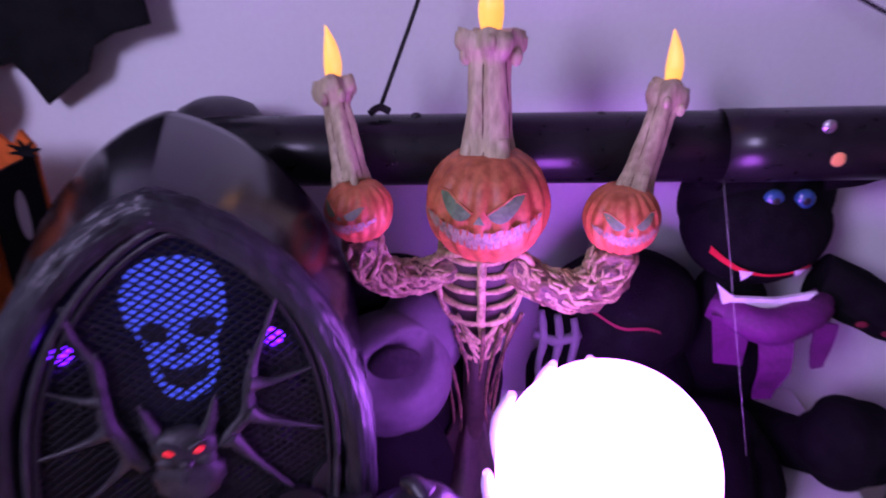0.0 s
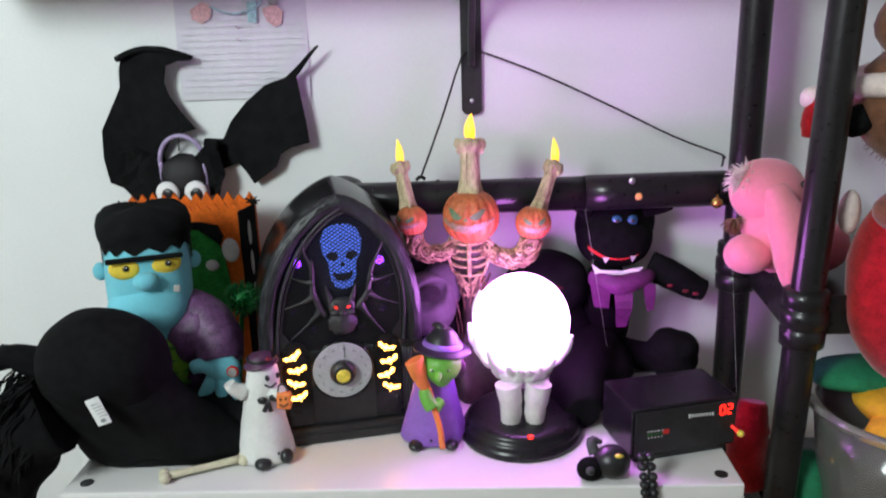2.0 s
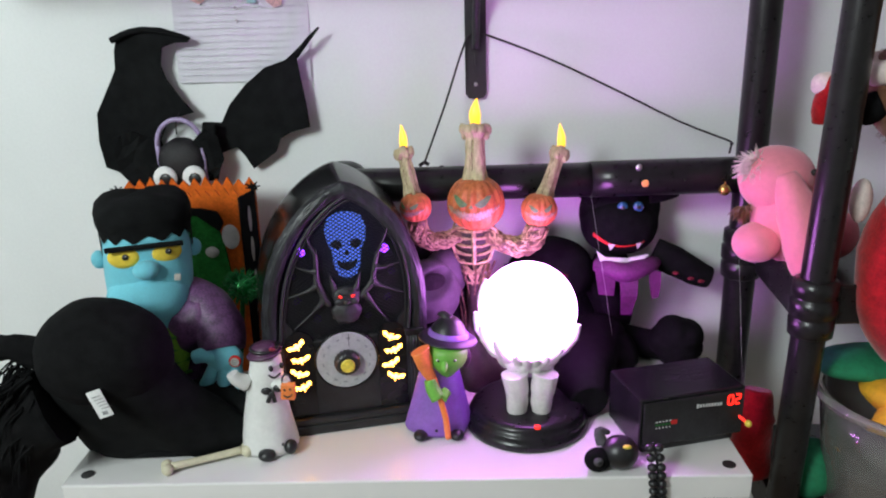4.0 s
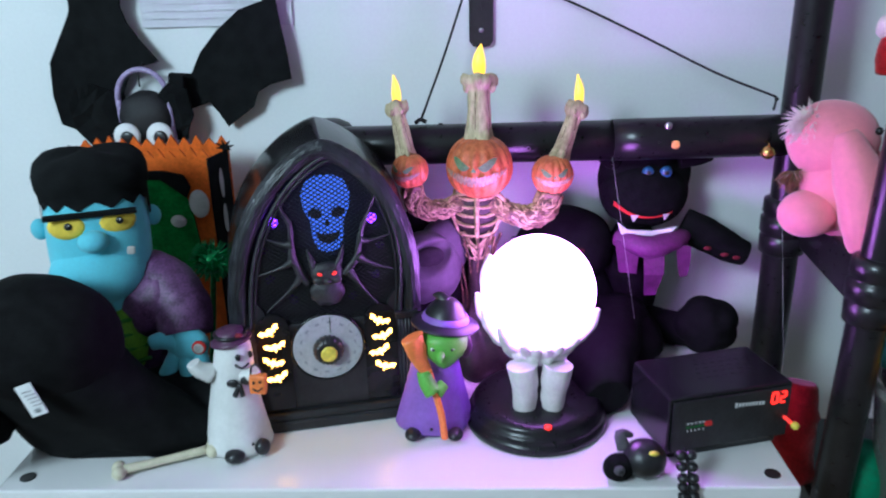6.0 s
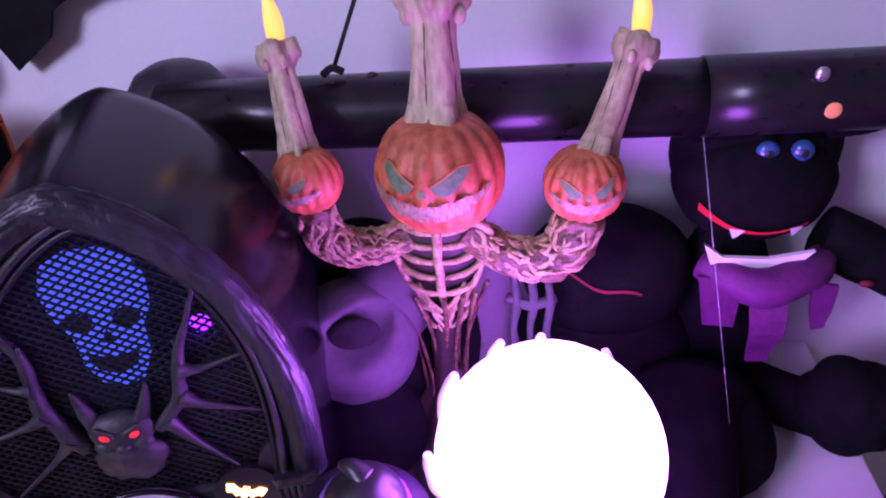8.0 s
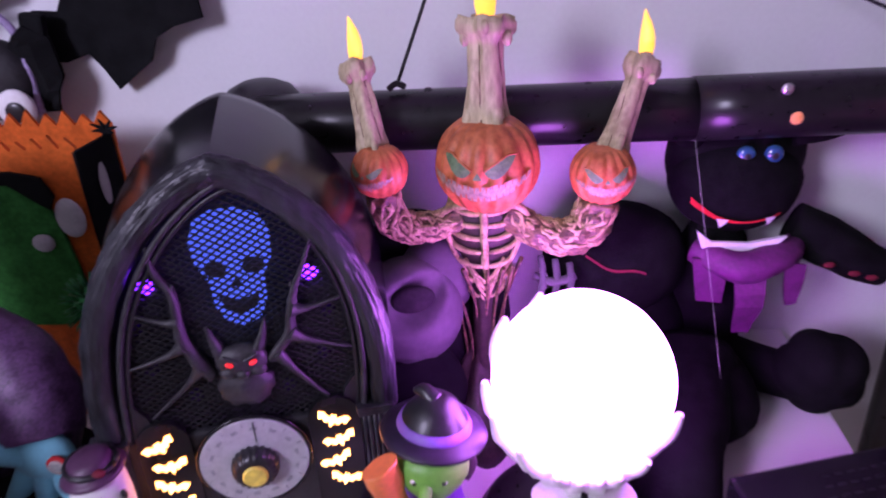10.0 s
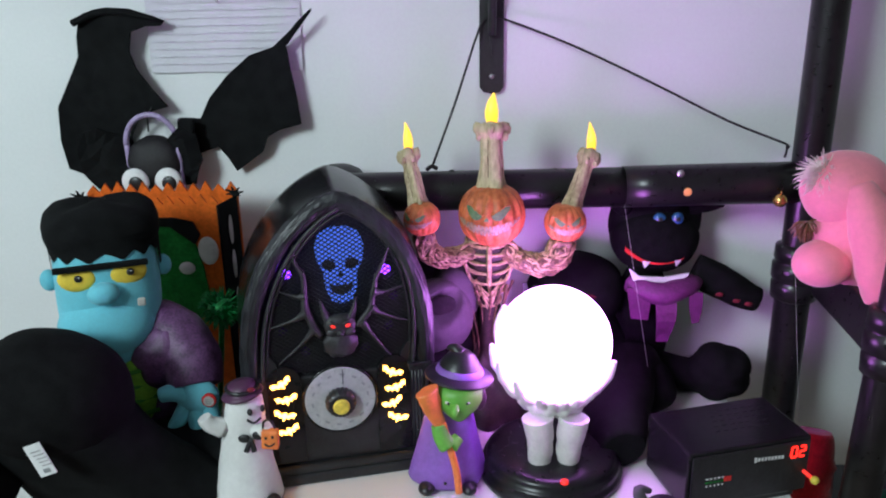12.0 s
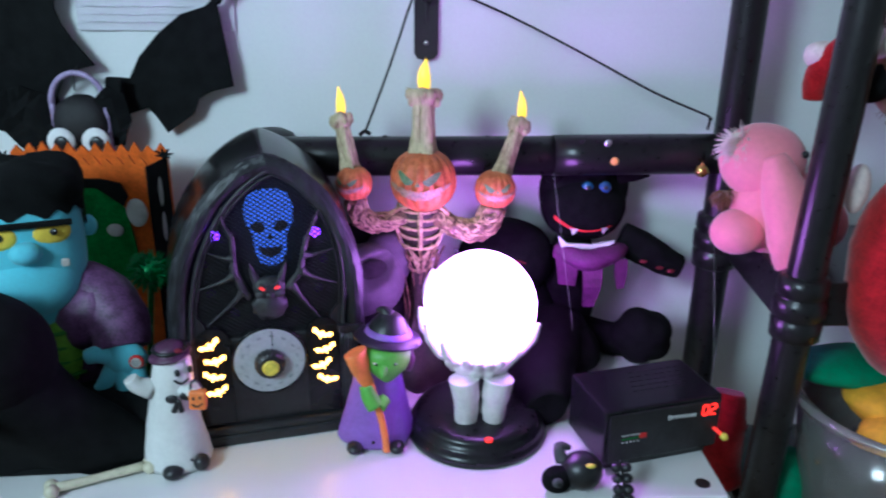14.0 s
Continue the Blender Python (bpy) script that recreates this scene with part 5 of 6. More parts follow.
def ghost_figure():
    f = Form()
    x, y = -0.180, -0.336
    prof = [(0.040, 0.002), (0.042, 0.010), (0.039, 0.03), (0.034, 0.06), (0.029, 0.09), (0.0255, 0.112), (0.0245, 0.13), (0.022, 0.148), (0.015, 0.158), (0.004, 0.162)]
    rows = []
    for r, h in prof:
        rows.append([(x + (r + 0.003 * math.sin(5 * a + h * 40) * (1 - h / 0.15)) * math.cos(a) + 0.02 * (h / 0.16) ** 1.5 * 0.4, y + r * 0.85 * math.sin(a), h)
                     for a in [2 * math.pi * i / 40 for i in range(40)]])
    f.grid(rows, VINYL_WHITE, True)
    f.named("arm").tube([(x - 0.022, y - 0.008, 0.112), (x - 0.034, y - 0.016, 0.122), (x - 0.039, y - 0.018, 0.132)], [0.013, 0.010, 0.0085], VINYL_WHITE, 14)
    f.named("arm").tube([(x + 0.022, y - 0.012, 0.11), (x + 0.034, y - 0.02, 0.115), (x + 0.038, y - 0.022, 0.124)], [0.011, 0.009, 0.007], VINYL_WHITE, 14)
    f.named("shoe").ball((x + 0.004, y - 0.036, 0.009), (0.013, 0.013, 0.009), VINYL_BLACK, 16, 8)
    f.named("shoe").ball((x + 0.036, y - 0.022, 0.013), (0.010, 0.011, 0.011), VINYL_BLACK, 16, 8)
    f.named("hem_dot").ball((x + 0.027, y - 0.030, 0.022), 0.0022, VINYL_BLACK, 8, 6)
    f.named("hat").lathe((x + 0.006, y, 0.153), [(0.0245, 0.0), (0.026, 0.002), (0.0225, 0.0045), (0.0185, 0.007), (0.0175, 0.013), (0.013, 0.0165), (0.002, 0.018)], VINYL_PLUM, 28, tilt=R("Y", -8))
    f.named("hat_band").tube([(x + 0.006 + 0.0192 * math.cos(k * math.pi / 8), y + 0.0192 * math.sin(k * math.pi / 8), 0.163) for k in range(17)], 0.0026, VINYL_BLACK, 6, 1)
    f.named("hat_rose").ball((x + 0.022, y - 0.018, 0.1685), (0.005, 0.004, 0.003), DARK_RED, 12, 8)
    f.named("eye").ball((x + 0.018, y - 0.0195, 0.139), (0.0036, 0.002, 0.005), VINYL_BLACK, 12, 8)
    f.named("eye").ball((x + 0.031, y - 0.010, 0.139), (0.003, 0.002, 0.005), VINYL_BLACK, 12, 8)
    f.named("smile").tube([(x + 0.014, y - 0.0215, 0.130), (x + 0.022, y - 0.0215, 0.1255), (x + 0.030, y - 0.016, 0.130)], 0.0014, VINYL_BLACK, 6)
    f.named("bow_tie")
    for s in (-1, 1):
        f.ball((x + 0.018 + s * 0.0085, y - 0.0245, 0.108 + 0.002 * s), (0.008, 0.003, 0.006), VINYL_BLACK, 14, 8, rough=0.2)
        f.tube([(x + 0.018, y - 0.0255, 0.106), (x + 0.016 + s * 0.005, y - 0.0275, 0.09)], [0.0025, 0.0035], VINYL_BLACK, 8)
    f.named("treat_bucket").box((x + 0.042, y - 0.028, 0.108), (0.021, 0.011, 0.026), VINYL_ORANGE, 0.003, R("Y", 4))
    f.tube([(x + 0.034, y - 0.028, 0.121), (x + 0.036, y - 0.028, 0.131), (x + 0.043, y - 0.028, 0.133), (x + 0.049, y - 0.028, 0.122)], 0.0015, VINYL_BLACK, 6)
    for dx, dz in ((-0.004, 0.112), (0.004, 0.113)):
        f.ball((x + 0.042 + dx, y - 0.034, dz), (0.0018, 0.0008, 0.0022), VINYL_BLACK, 8, 4)
    f.tube([(x + 0.036, y - 0.034, 0.104), (x + 0.042, y - 0.0345, 0.101), (x + 0.048, y - 0.034, 0.105)], 0.0011, VINYL_BLACK, 6)
    for v in f.bm.verts:
        v.co = Vector((x, y, 0)) + (v.co - Vector((x, y, 0))) * 0.91
    figure("ghost_figurine", f, (x, y, 0.0), "white vinyl ghost figurine with plum hat and orange treat bucket", "figurine",
           {"hat": "plum vinyl hat", "treat_bucket": "orange bucket with a black face"})


ghost_figure()


def witch_figure():
    f = Form()
    x, y = 0.054, -0.293
    prof = [(0.043, 0.004), (0.046, 0.010), (0.042, 0.028), (0.036, 0.052), (0.031, 0.075), (0.027, 0.094), (0.022, 0.104), (0.012, 0.112)]
    rows = []
    for r, h in prof:
        rows.append([(x - 0.004 * (1 - h / 0.11) + (r + 0.0028 * math.sin(6 * a) * (1 - h / 0.12)) * math.cos(a), y + r * 0.8 * math.sin(a), h) for a in [2 * math.pi * i / 40 for i in range(40)]])
    f.named("dress").grid(rows, VINYL_PURPLE, True)
    # broad face that narrows to a pointed chin
    rows = []
    for j, (h, w, d) in enumerate(((0.0935, 0.003, 0.004), (0.097, 0.009, 0.009), (0.103, 0.015, 0.014), (0.110, 0.0225, 0.018), (0.119, 0.0270, 0.021), (0.129, 0.0275, 0.021), (0.138, 0.023, 0.018))):
        rows.append([(x + 0.011 + w * math.cos(q), y - 0.020 + d * math.sin(q) - 0.006 * (1 - j / 6), h) for q in [2 * math.pi * i / 28 for i in range(28)]])
    f.named("face").grid(rows, VINYL_GREEN, True)
    f.named("nose").tube([(x + 0.008, y - 0.040, 0.119), (x + 0.007, y - 0.047, 0.115), (x + 0.007, y - 0.049, 0.111)], [0.005, 0.0045, 0.002], VINYL_GREEN, 12)
    for s in (-1, 1):
        f.named("eye").ball((x + 0.010 + s * 0.0105, y - 0.0393, 0.1235), (0.0036, 0.0018, 0.0024), WHITE_FELT, 10, 6)
        f.ball((x + 0.010 + s * 0.0105, y - 0.0410, 0.1230), (0.0018, 0.001, 0.0018), VINYL_BLACK, 8, 6)
        f.named("hair").tube([(x + 0.011 + s * 0.022, y - 0.004, 0.130), (x + 0.011 + s * 0.027, y - 0.008, 0.112), (x + 0.011 + s * 0.024, y - 0.010, 0.098)], [0.005, 0.006, 0.003], VINYL_PLUM, 8)
    t = R("Y", 7) @ R("X", -4)
    c = (x + 0.012, y - 0.001, 0.1370)
    f.named("hat_brim").lathe(c, [(0.024, -0.002), (0.037, -0.0015), (0.0405, 0.0), (0.0395, 0.002), (0.034, 0.0045), (0.026, 0.007)], VINYL_BRIM, 36, tilt=t)
    f.named("hat_crown").lathe(c, [(0.0275, 0.005), (0.0260, 0.010), (0.0222, 0.018), (0.0172, 0.025), (0.0110, 0.030), (0.0060, 0.032)], VINYL_BLACK, 36, tilt=t)
    f.tube([(x + 0.013, y + 0.001, 0.164), (x + 0.007, y + 0.004, 0.170), (x - 0.001, y + 0.006, 0.170)], [0.009, 0.006, 0.002], VINYL_BLACK, 12)
    f.named("hat_band").lathe(c, [(0.0282, 0.005), (0.0282, 0.007), (0.0258, 0.0125), (0.0245, 0.013)], VINYL_PURPLE, 36, tilt=t)
    # broom held upright
    f.named("broom").tube([(x + 0.010, y - 0.046, 0.010), (x + 0.007, y - 0.045, 0.040), (x + 0.000, y - 0.043, 0.070), (x - 0.007, y - 0.041, 0.098)], 0.0042, VINYL_ORANGE, 10)
    f.tube([(x - 0.007, y - 0.041, 0.090), (x - 0.013, y - 0.041, 0.104), (x - 0.019, y - 0.041, 0.122), (x - 0.024, y - 0.041, 0.140)], [0.0055, 0.0085, 0.0125, 0.0150], VINYL_ORANGE, 14, 4, 0.2, flat=0.6)
    f.named("arm").tube([(x - 0.012, y - 0.040, 0.096), (x - 0.009, y - 0.044, 0.084), (x - 0.002, y - 0.046, 0.072)], [0.0085, 0.0095, 0.0105], VINYL_GREEN, 12)
    f.tube([(x + 0.010, y - 0.038, 0.078), (x + 0.002, y - 0.046, 0.072)], [0.0070, 0.0085], VINYL_GREEN, 12)
    for dx in (-0.028, 0.022):
        f.named("shoe").ball((x + dx, y - 0.034, 0.008), (0.010, 0.012, 0.007), VINYL_BLACK, 14, 8)
    f.named("hem_dot").ball((x - 0.006, y - 0.037, 0.016), 0.002, VINYL_BLACK, 8, 6)
    figure("witch_figurine", f, (x, y, 0.0), "purple vinyl witch figurine with black hat and orange broom", "figurine",
           {"face": "green vinyl face", "broom": "orange vinyl broom", "hat_brim": "black hat brim, tinted violet for the orb's light", "hat_crown": "black vinyl hat crown"})


witch_figure()


def bone():
    f = Form().tube([(-0.295, -0.394, 0.009), (-0.255, -0.377, 0.009), (-0.212, -0.357, 0.009)], [0.0055, 0.0048, 0.0055], IVORY, 10)
    for px, py in ((-0.298, -0.401), (-0.302, -0.391), (-0.208, -0.351), (-0.205, -0.360)):
        f.ball((px, py, 0.009), 0.0078, IVORY, 12, 8)
    f.tube([(-0.226, -0.338, 0.0), (-0.230, -0.334, 0.018), (-0.232, -0.333, 0.030)], [0.008, 0.0042, 0.005], IVORY, 10)
    solid("toy_bone", f, (-0.255, -0.377, 0.0), "small ivory plastic bone lying on the shelf", "bone")


bone()


# ---- dark toys behind the orb ----
def fang_plush():
    p = thing("fanged_plush", (0.352, -0.03, 0.0), "black plush animal toy with red mouth, white fangs, purple scarf", "plush toy")
    f = Form()
    hx, hy, hz = 0.350, -0.028, 0.216
    rr = (0.063, 0.052, 0.052)
    f.ball((hx, hy, hz), rr, BLACK_PLUSH, 36, 20, None, 0.04, 30)
    f.ball((0.352, -0.014, 0.238), (0.067, 0.044, 0.062), BLACK_PLUSH, 36, 20, None, 0.04, 30)
    head = part("head", f, p, "round black plush head")
    for px, pz, s in ((0.425, 0.272, 1), (0.285, 0.277, -1)):
        part("ear", Form().tube([(hx + s * 0.045, -0.035, 0.268), (px, -0.045, pz), (px + s * 0.014, -0.05, pz - 0.002)], [0.018, 0.012, 0.004], BLACK_PLUSH, 12, 4, 0.15), head)
    for ex in (0.347, 0.372):
        part("eye", Form().ball((ex, -0.0605, 0.2535), (0.0088, 0.006, 0.0088), EYE_BLUE, 18, 12), head, "glassy blue eye")
        part("pupil", Form().ball((ex, -0.0658, 0.2535), (0.0035, 0.0012, 0.0035), VINYL_BLACK, 12, 6), head)
    low = lambda u: -0.42 + 0.42 * (u + 0.05) ** 2 - 0.045 + (0.22 * max(0, -u - 0.45))
    part("mouth", Form().strip((hx, hy, hz), rr, -0.78, 0.50, low, lambda u: low(u) + 0.055 + 0.12 * max(0, -u - 0.1), RED_FELT, 0.004, 20), head, "red felt mouth")
    for u in (-0.345, 0.345):
        part("fang", Form().strip((hx, hy, hz), rr, u - 0.085, u + 0.085, lambda v, u=u: low(u) + 0.06 - 0.25 * max(0.0, 1 - abs(v - u) / 0.085), lambda v, u=u: low(u) + 0.065, WHITE_FELT, 0.0055, 6), head, "white felt fang")
    part("collar", Form().plate([(0.303, 0.190), (0.318, 0.178), (0.352, 0.176), (0.386, 0.182), (0.372, 0.168), (0.34, 0.163), (0.312, 0.164)], -0.088, 0.004, WHITE_FELT), p, "white felt collar")
    f = Form()
    f.ball((0.338, -0.03, 0.09), (0.043, 0.040, 0.095), BLACK_PLUSH, 28, 16, None, 0.08, 30)
    part("scarf", Form().tube([(0.305, -0.075, 0.165), (0.345, -0.098, 0.156), (0.388, -0.085, 0.162), (0.402, -0.06, 0.160)], [0.012, 0.016, 0.014, 0.01], SCARF, 14, 5, 0.2), p, "sheer purple scarf")
    part("scarf_tail", Form().plate([(0.338, 0.157), (0.368, 0.157), (0.366, 0.12), (0.360, 0.085), (0.344, 0.085), (0.340, 0.12)], -0.106, 0.003, SCARF, bend=lambda x, z: 0.005 * math.sin(z * 90), cuts=2), p, "sheer purple scarf end")
    part("scarf_tail", Form().plate([(0.384, 0.160), (0.405, 0.156), (0.408, 0.125), (0.406, 0.108), (0.396, 0.106), (0.390, 0.13)], -0.092, 0.003, SCARF, bend=lambda x, z: 0.005 * math.sin(z * 70), cuts=2), p, "sheer purple scarf end")
    part("scarf_tail", Form().plate([(0.300, 0.165), (0.335, 0.16), (0.332, 0.115), (0.308, 0.118)], -0.094, 0.003, SCARF, cuts=1), p, "sheer purple scarf end")
    part("arm", Form().tube([(0.405, -0.045, 0.172), (0.438, -0.055, 0.158), (0.468, -0.06, 0.142), (0.493, -0.063, 0.132)], [0.024, 0.025, 0.023, 0.018], BLACK_PLUSH, 16, 5, 0.12, 40), p)
    for px, pz in ((0.432, 0.148), (0.457, 0.138), (0.474, 0.133)):
        part("claw", Form().ball((px, -0.083, pz), (0.006, 0.003, 0.003), DARK_RED, 10, 6), p, "dark red felt claw")
    part("body", f, p, "black plush body")
    f = Form()
    rows = []
    for j in range(21):
        th = 0.03 + (math.pi - 0.06) * j / 20
        rows.append([Vector((0.434, -0.105, 0.040)) + Vector((0.044 * math.sin(th) * math.cos(q), 0.040 * math.sin(th) * math.sin(q), -0.040 * math.cos(th)))
                     * (1 + 0.12 * abs(math.sin(2.5 * math.atan2(-math.cos(th), math.sin(th) * math.cos(q)))) - 0.06) for q in [2 * math.pi * i / 32 for i in range(32)]])
    part("hind_paw", f.grid(rows, BLACK_PLUSH, True), p, "curled black plush paw")
    part("hind_leg", Form().tube([(0.35, -0.05, 0.026), (0.385, -0.08, 0.026), (0.42, -0.105, 0.030)], 0.024, BLACK_PLUSH, 14), p)
    part("hind_leg", Form().ball((0.300, -0.120, 0.034), (0.070, 0.075, 0.036), BLACK_PLUSH, 26, 14, None, 0.1, 20), p)
    # added leg: its black fills the dark gap between orb and box
    part("hind_leg", Form().tube([(0.300, -0.10, 0.040), (0.278, -0.17, 0.040), (0.262, -0.235, 0.036), (0.262, -0.285, 0.028)], [0.055, 0.052, 0.046, 0.030], BLACK_PLUSH, 22, 5, 0.12, 24, 0.8), p, "black plush leg added to darken the shelf by the orb")
    d = thing("dark_plush", (0.225, -0.065, 0.0), "black plush toy with a thin red mouth", "plush toy")
    c, rr = (0.236, -0.050, 0.143), (0.070, 0.050, 0.060)
    head = part("head", Form().ball(c, rr, BLACK_PLUSH, 32, 18, None, 0.05, 30), d, "round black plush head")
    part("body", Form().ball((0.235, -0.045, 0.06), (0.08, 0.048, 0.065), BLACK_PLUSH, 24, 14, None, 0.08, 30), d)
    low = lambda u: 0.22 - 0.3 * u + 0.04 * math.sin(9 * u)
    part("mouth", Form().strip(c, rr, -0.50, 0.30, low, lambda u: low(u) + 0.04, DARK_RED, 0.004, 16), head, "thin dark red mouth")
    b = thing("bone_hand", (0.171, -0.105, 0.0), "pale resin skeleton hand standing behind the orb", "ornament")
    for k in range(3):
        x = 0.158 + 0.013 * k
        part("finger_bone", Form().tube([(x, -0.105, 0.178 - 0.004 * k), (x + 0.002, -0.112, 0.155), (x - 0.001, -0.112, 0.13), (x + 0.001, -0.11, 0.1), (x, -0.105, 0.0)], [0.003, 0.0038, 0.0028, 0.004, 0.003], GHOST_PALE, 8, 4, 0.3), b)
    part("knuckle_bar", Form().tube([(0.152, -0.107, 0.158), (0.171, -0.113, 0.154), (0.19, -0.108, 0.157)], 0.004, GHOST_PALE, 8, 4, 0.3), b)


fang_plush()


def hollow_ghost():
    f = Form()
    c = Vector((0.038, -0.150, 0.150))
    rr = Vector((0.048, 0.040, 0.052))
    rows = []
    for j in range(29):
        th = 0.02 + (math.pi - 0.04) * j / 28
        row = []
        for i in range(48):
            a = 2 * math.pi * i / 48
            p = Vector((rr.x * math.sin(th) * math.cos(a), rr.y * math.sin(th) * math.sin(a), -rr.z * math.cos(th)))
            u, v = (p.x - 0.006) / 0.024, (p.z - 0.022 - 0.25 * p.x) / 0.0165
            d = u * u + v * v
            if p.y < 0 and d < 1.5:
                p.y += 0.022 * max(0.0, 1 - d / 1.5) ** 0.6
            u, v = (p.x + 0.014) / 0.02, (p.z + 0.022) / 0.004
            if p.y < 0 and u * u + v * v < 1:
                p.y += 0.006 * (1 - u * u - v * v)
            p.z = max(p.z, -0.040 + 0.005 * math.sin(5 * a + 1))
            row.append(c + p)
        rows.append(row)
    g = thing("hollow_eyed_ghost", (0.04, -0.145, 0.0), "pale grey ghost head with a dark eye with its hollow's shade painted in", "figurine")
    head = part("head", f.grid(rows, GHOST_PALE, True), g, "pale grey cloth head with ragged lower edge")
    # dark lens inside the eye recess paints the hollow's shade
    part("eye_hollow", Form().ball((c.x + 0.006, c.y - 0.020, c.z + 0.0235), (0.020, 0.006, 0.0135), GHOST_HOLE, 24, 10, R("Y", -14)), head, "dark eye with its hollow's shade painted in")
    part("neck", Form().ball((0.04, -0.145, 0.055), (0.05, 0.036, 0.056), BLACK_FELT, 24, 14, None, 0.08), g, "black cloth neck")
    part("cloak", Form().ball((0.045, -0.095, 0.108), (0.085, 0.045, 0.108), BLACK_FELT, 28, 16, None, 0.1, 14), g, "black cloth cloak")
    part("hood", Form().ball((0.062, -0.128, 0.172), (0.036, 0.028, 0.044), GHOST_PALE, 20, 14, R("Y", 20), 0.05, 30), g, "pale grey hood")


hollow_ghost()


# ---- black display box ----
def display_box():
    turn = R("Z", 14.2)
    o = Vector((0.312, -0.377, 0.0))
    b = thing("display_box", tuple(o), "small black player box with red two-digit display", "player")
    P = lambda u, v, z: o + turn @ Vector((u, v, z))
    w, d, h = 0.152, 0.092, 0.083
    f = Form().box(P(w / 2, d / 2, h / 2 + 0.005), (w, d, h - 0.012), RADIO_SHELL, 0.003, turn)
    part("body", f, b, "glossy black box body")
    f = Form().box(P(w / 2, d / 2 + 0.002, 0.006), (w - 0.016, d - 0.012, 0.012), VINYL_BLACK, 0.002, turn)
    part("foot", f, b)
    f = Form().box(P(w / 2, -0.0015, 0.047), (w - 0.008, 0.003, 0.062), RADIO_FACE, 0.001, turn)
    front = part("front_panel", f, b, "black front panel")
    # two seven-segment digits: 0 and 2
    segs = {"a": (0, 0.0065, 1), "b": (0.0033, 0.0033, 0), "c": (0.0033, -0.0033, 0), "d": (0, -0.0065, 1), "e": (-0.0033, -0.0033, 0), "f": (-0.0033, 0.0033, 0), "g": (0, 0, 1)}
    for k, on in enumerate(("abcdef", "abged")):
        f = Form()
        for s in on:
            du, dz, flat = segs[s]
            f.box(P(0.1280 + 0.0105 * k + du, -0.0035, 0.0665 + dz), (0.0056 if flat else 0.0020, 0.001, 0.0020 if flat else 0.0056), RED_DIGIT, 0, turn)
        part("digit", f, front, "glowing red digit")
    f = Form()
    for k in range(9):
        f.box(P(0.080 + 0.0042 * k, -0.0034, 0.0645 - 0.0002 * k), (0.0026, 0.0008, 0.0062 if k == 0 else 0.004), WRITE_WHITE, 0, turn)
    part("name_print", f, front, "illegible white lettering")
    f = Form()
    for k in range(5):
        f.box(P(0.022 + 0.0048 * k, -0.0034, 0.05), (0.0028, 0.0008, 0.0014), WRITE_WHITE, 0, turn)
        f.box(P(0.022 + 0.0048 * k, -0.0034, 0.0455), (0.0036, 0.0008, 0.0016), GREEN_FELT, 0, turn)
        f.box(P(0.022 + 0.0048 * k, -0.0034, 0.041), (0.0012, 0.0008, 0.002), WRITE_WHITE, 0, turn)
    part("scale_print", f, front, "small printed scale")
    part("red_print", Form().box(P(0.047, -0.0034, 0.047), (0.009, 0.0008, 0.006), RED_FELT, 0, turn), front)
    a, c = P(0.143, 0.0, 0.040), P(0.147, -0.014, 0.036)
    # no lamp: the lever's glow comes from the emissive LED red
    lever = part("lever", Form().tube([a, (a + c) / 2, c], 0.0022, RED_LED, 8), b, "short red lever, glowing in the LED red")
    part("lever_tip", Form().ball(P(0.148, -0.017, 0.0355), 0.0048, DIAL_YELLOW, 14, 10), lever, "yellow round lever tip")
    for r in range(5):
        for k in range(7):
            f = Form().box(P(0.055 + 0.0105 * k + 0.004 * r, 0.034 + 0.010 * r, h - 0.0014), (0.0065, 0.0016, 0.0012), MESH_METAL, 0, turn)
            part("vent_slot", f, b)


display_box()


def goggle_toy():
    f = Form().ball((0.283, -0.398, 0.022), (0.024, 0.022, 0.022), VINYL_BLACK, 24, 14)
    f.ball((0.254, -0.405, 0.016), (0.018, 0.014, 0.016), BLACK_PLUSH, 20, 12, None, 0.1)
    f.ball((0.2525, -0.418, 0.021), (0.0060, 0.004, 0.0058), GHOST_PALE, 18, 10)
    f.ball((0.2535, -0.4222, 0.021), (0.0035, 0.0015, 0.0036), VINYL_BLACK, 12, 8)
    f.ball((0.289, -0.412, 0.038), (0.006, 0.003, 0.003), DIAL_YELLOW, 12, 6)
    f.tube([(0.262, -0.39, 0.03), (0.258, -0.385, 0.045), (0.272, -0.38, 0.040)], [0.008, 0.006, 0.003], GHOST_PALE, 10)
    solid("goggle_eyed_toy", f, (0.27, -0.4, 0.0), "small shiny black toy with white goggle eye", "toy")


goggle_toy()


def beaded_strand():
    t = thing("beaded_strand", (0.324, -0.428, -0.05), "short black beaded strand hanging over the shelf edge", "beads")
    for k in range(8):
        z = 0.040 - 0.0115 * k
        for dx in (-0.0055, 0.0055):
            y = -0.418 - 0.008 * min(1.0, k / 2)
            part("bead", Form().ball((0.321 + 0.0012 * k + dx, y, z), (0.0062, 0.0062, 0.0054), VINYL_BLACK, 12, 8), t)
    part("cord", Form().tube([(0.322, -0.408, 0.042), (0.324, -0.419, 0.03), (0.327, -0.426, 0.0), (0.331, -0.426, -0.045)], 0.0022, CORD, 6), t)


beaded_strand()


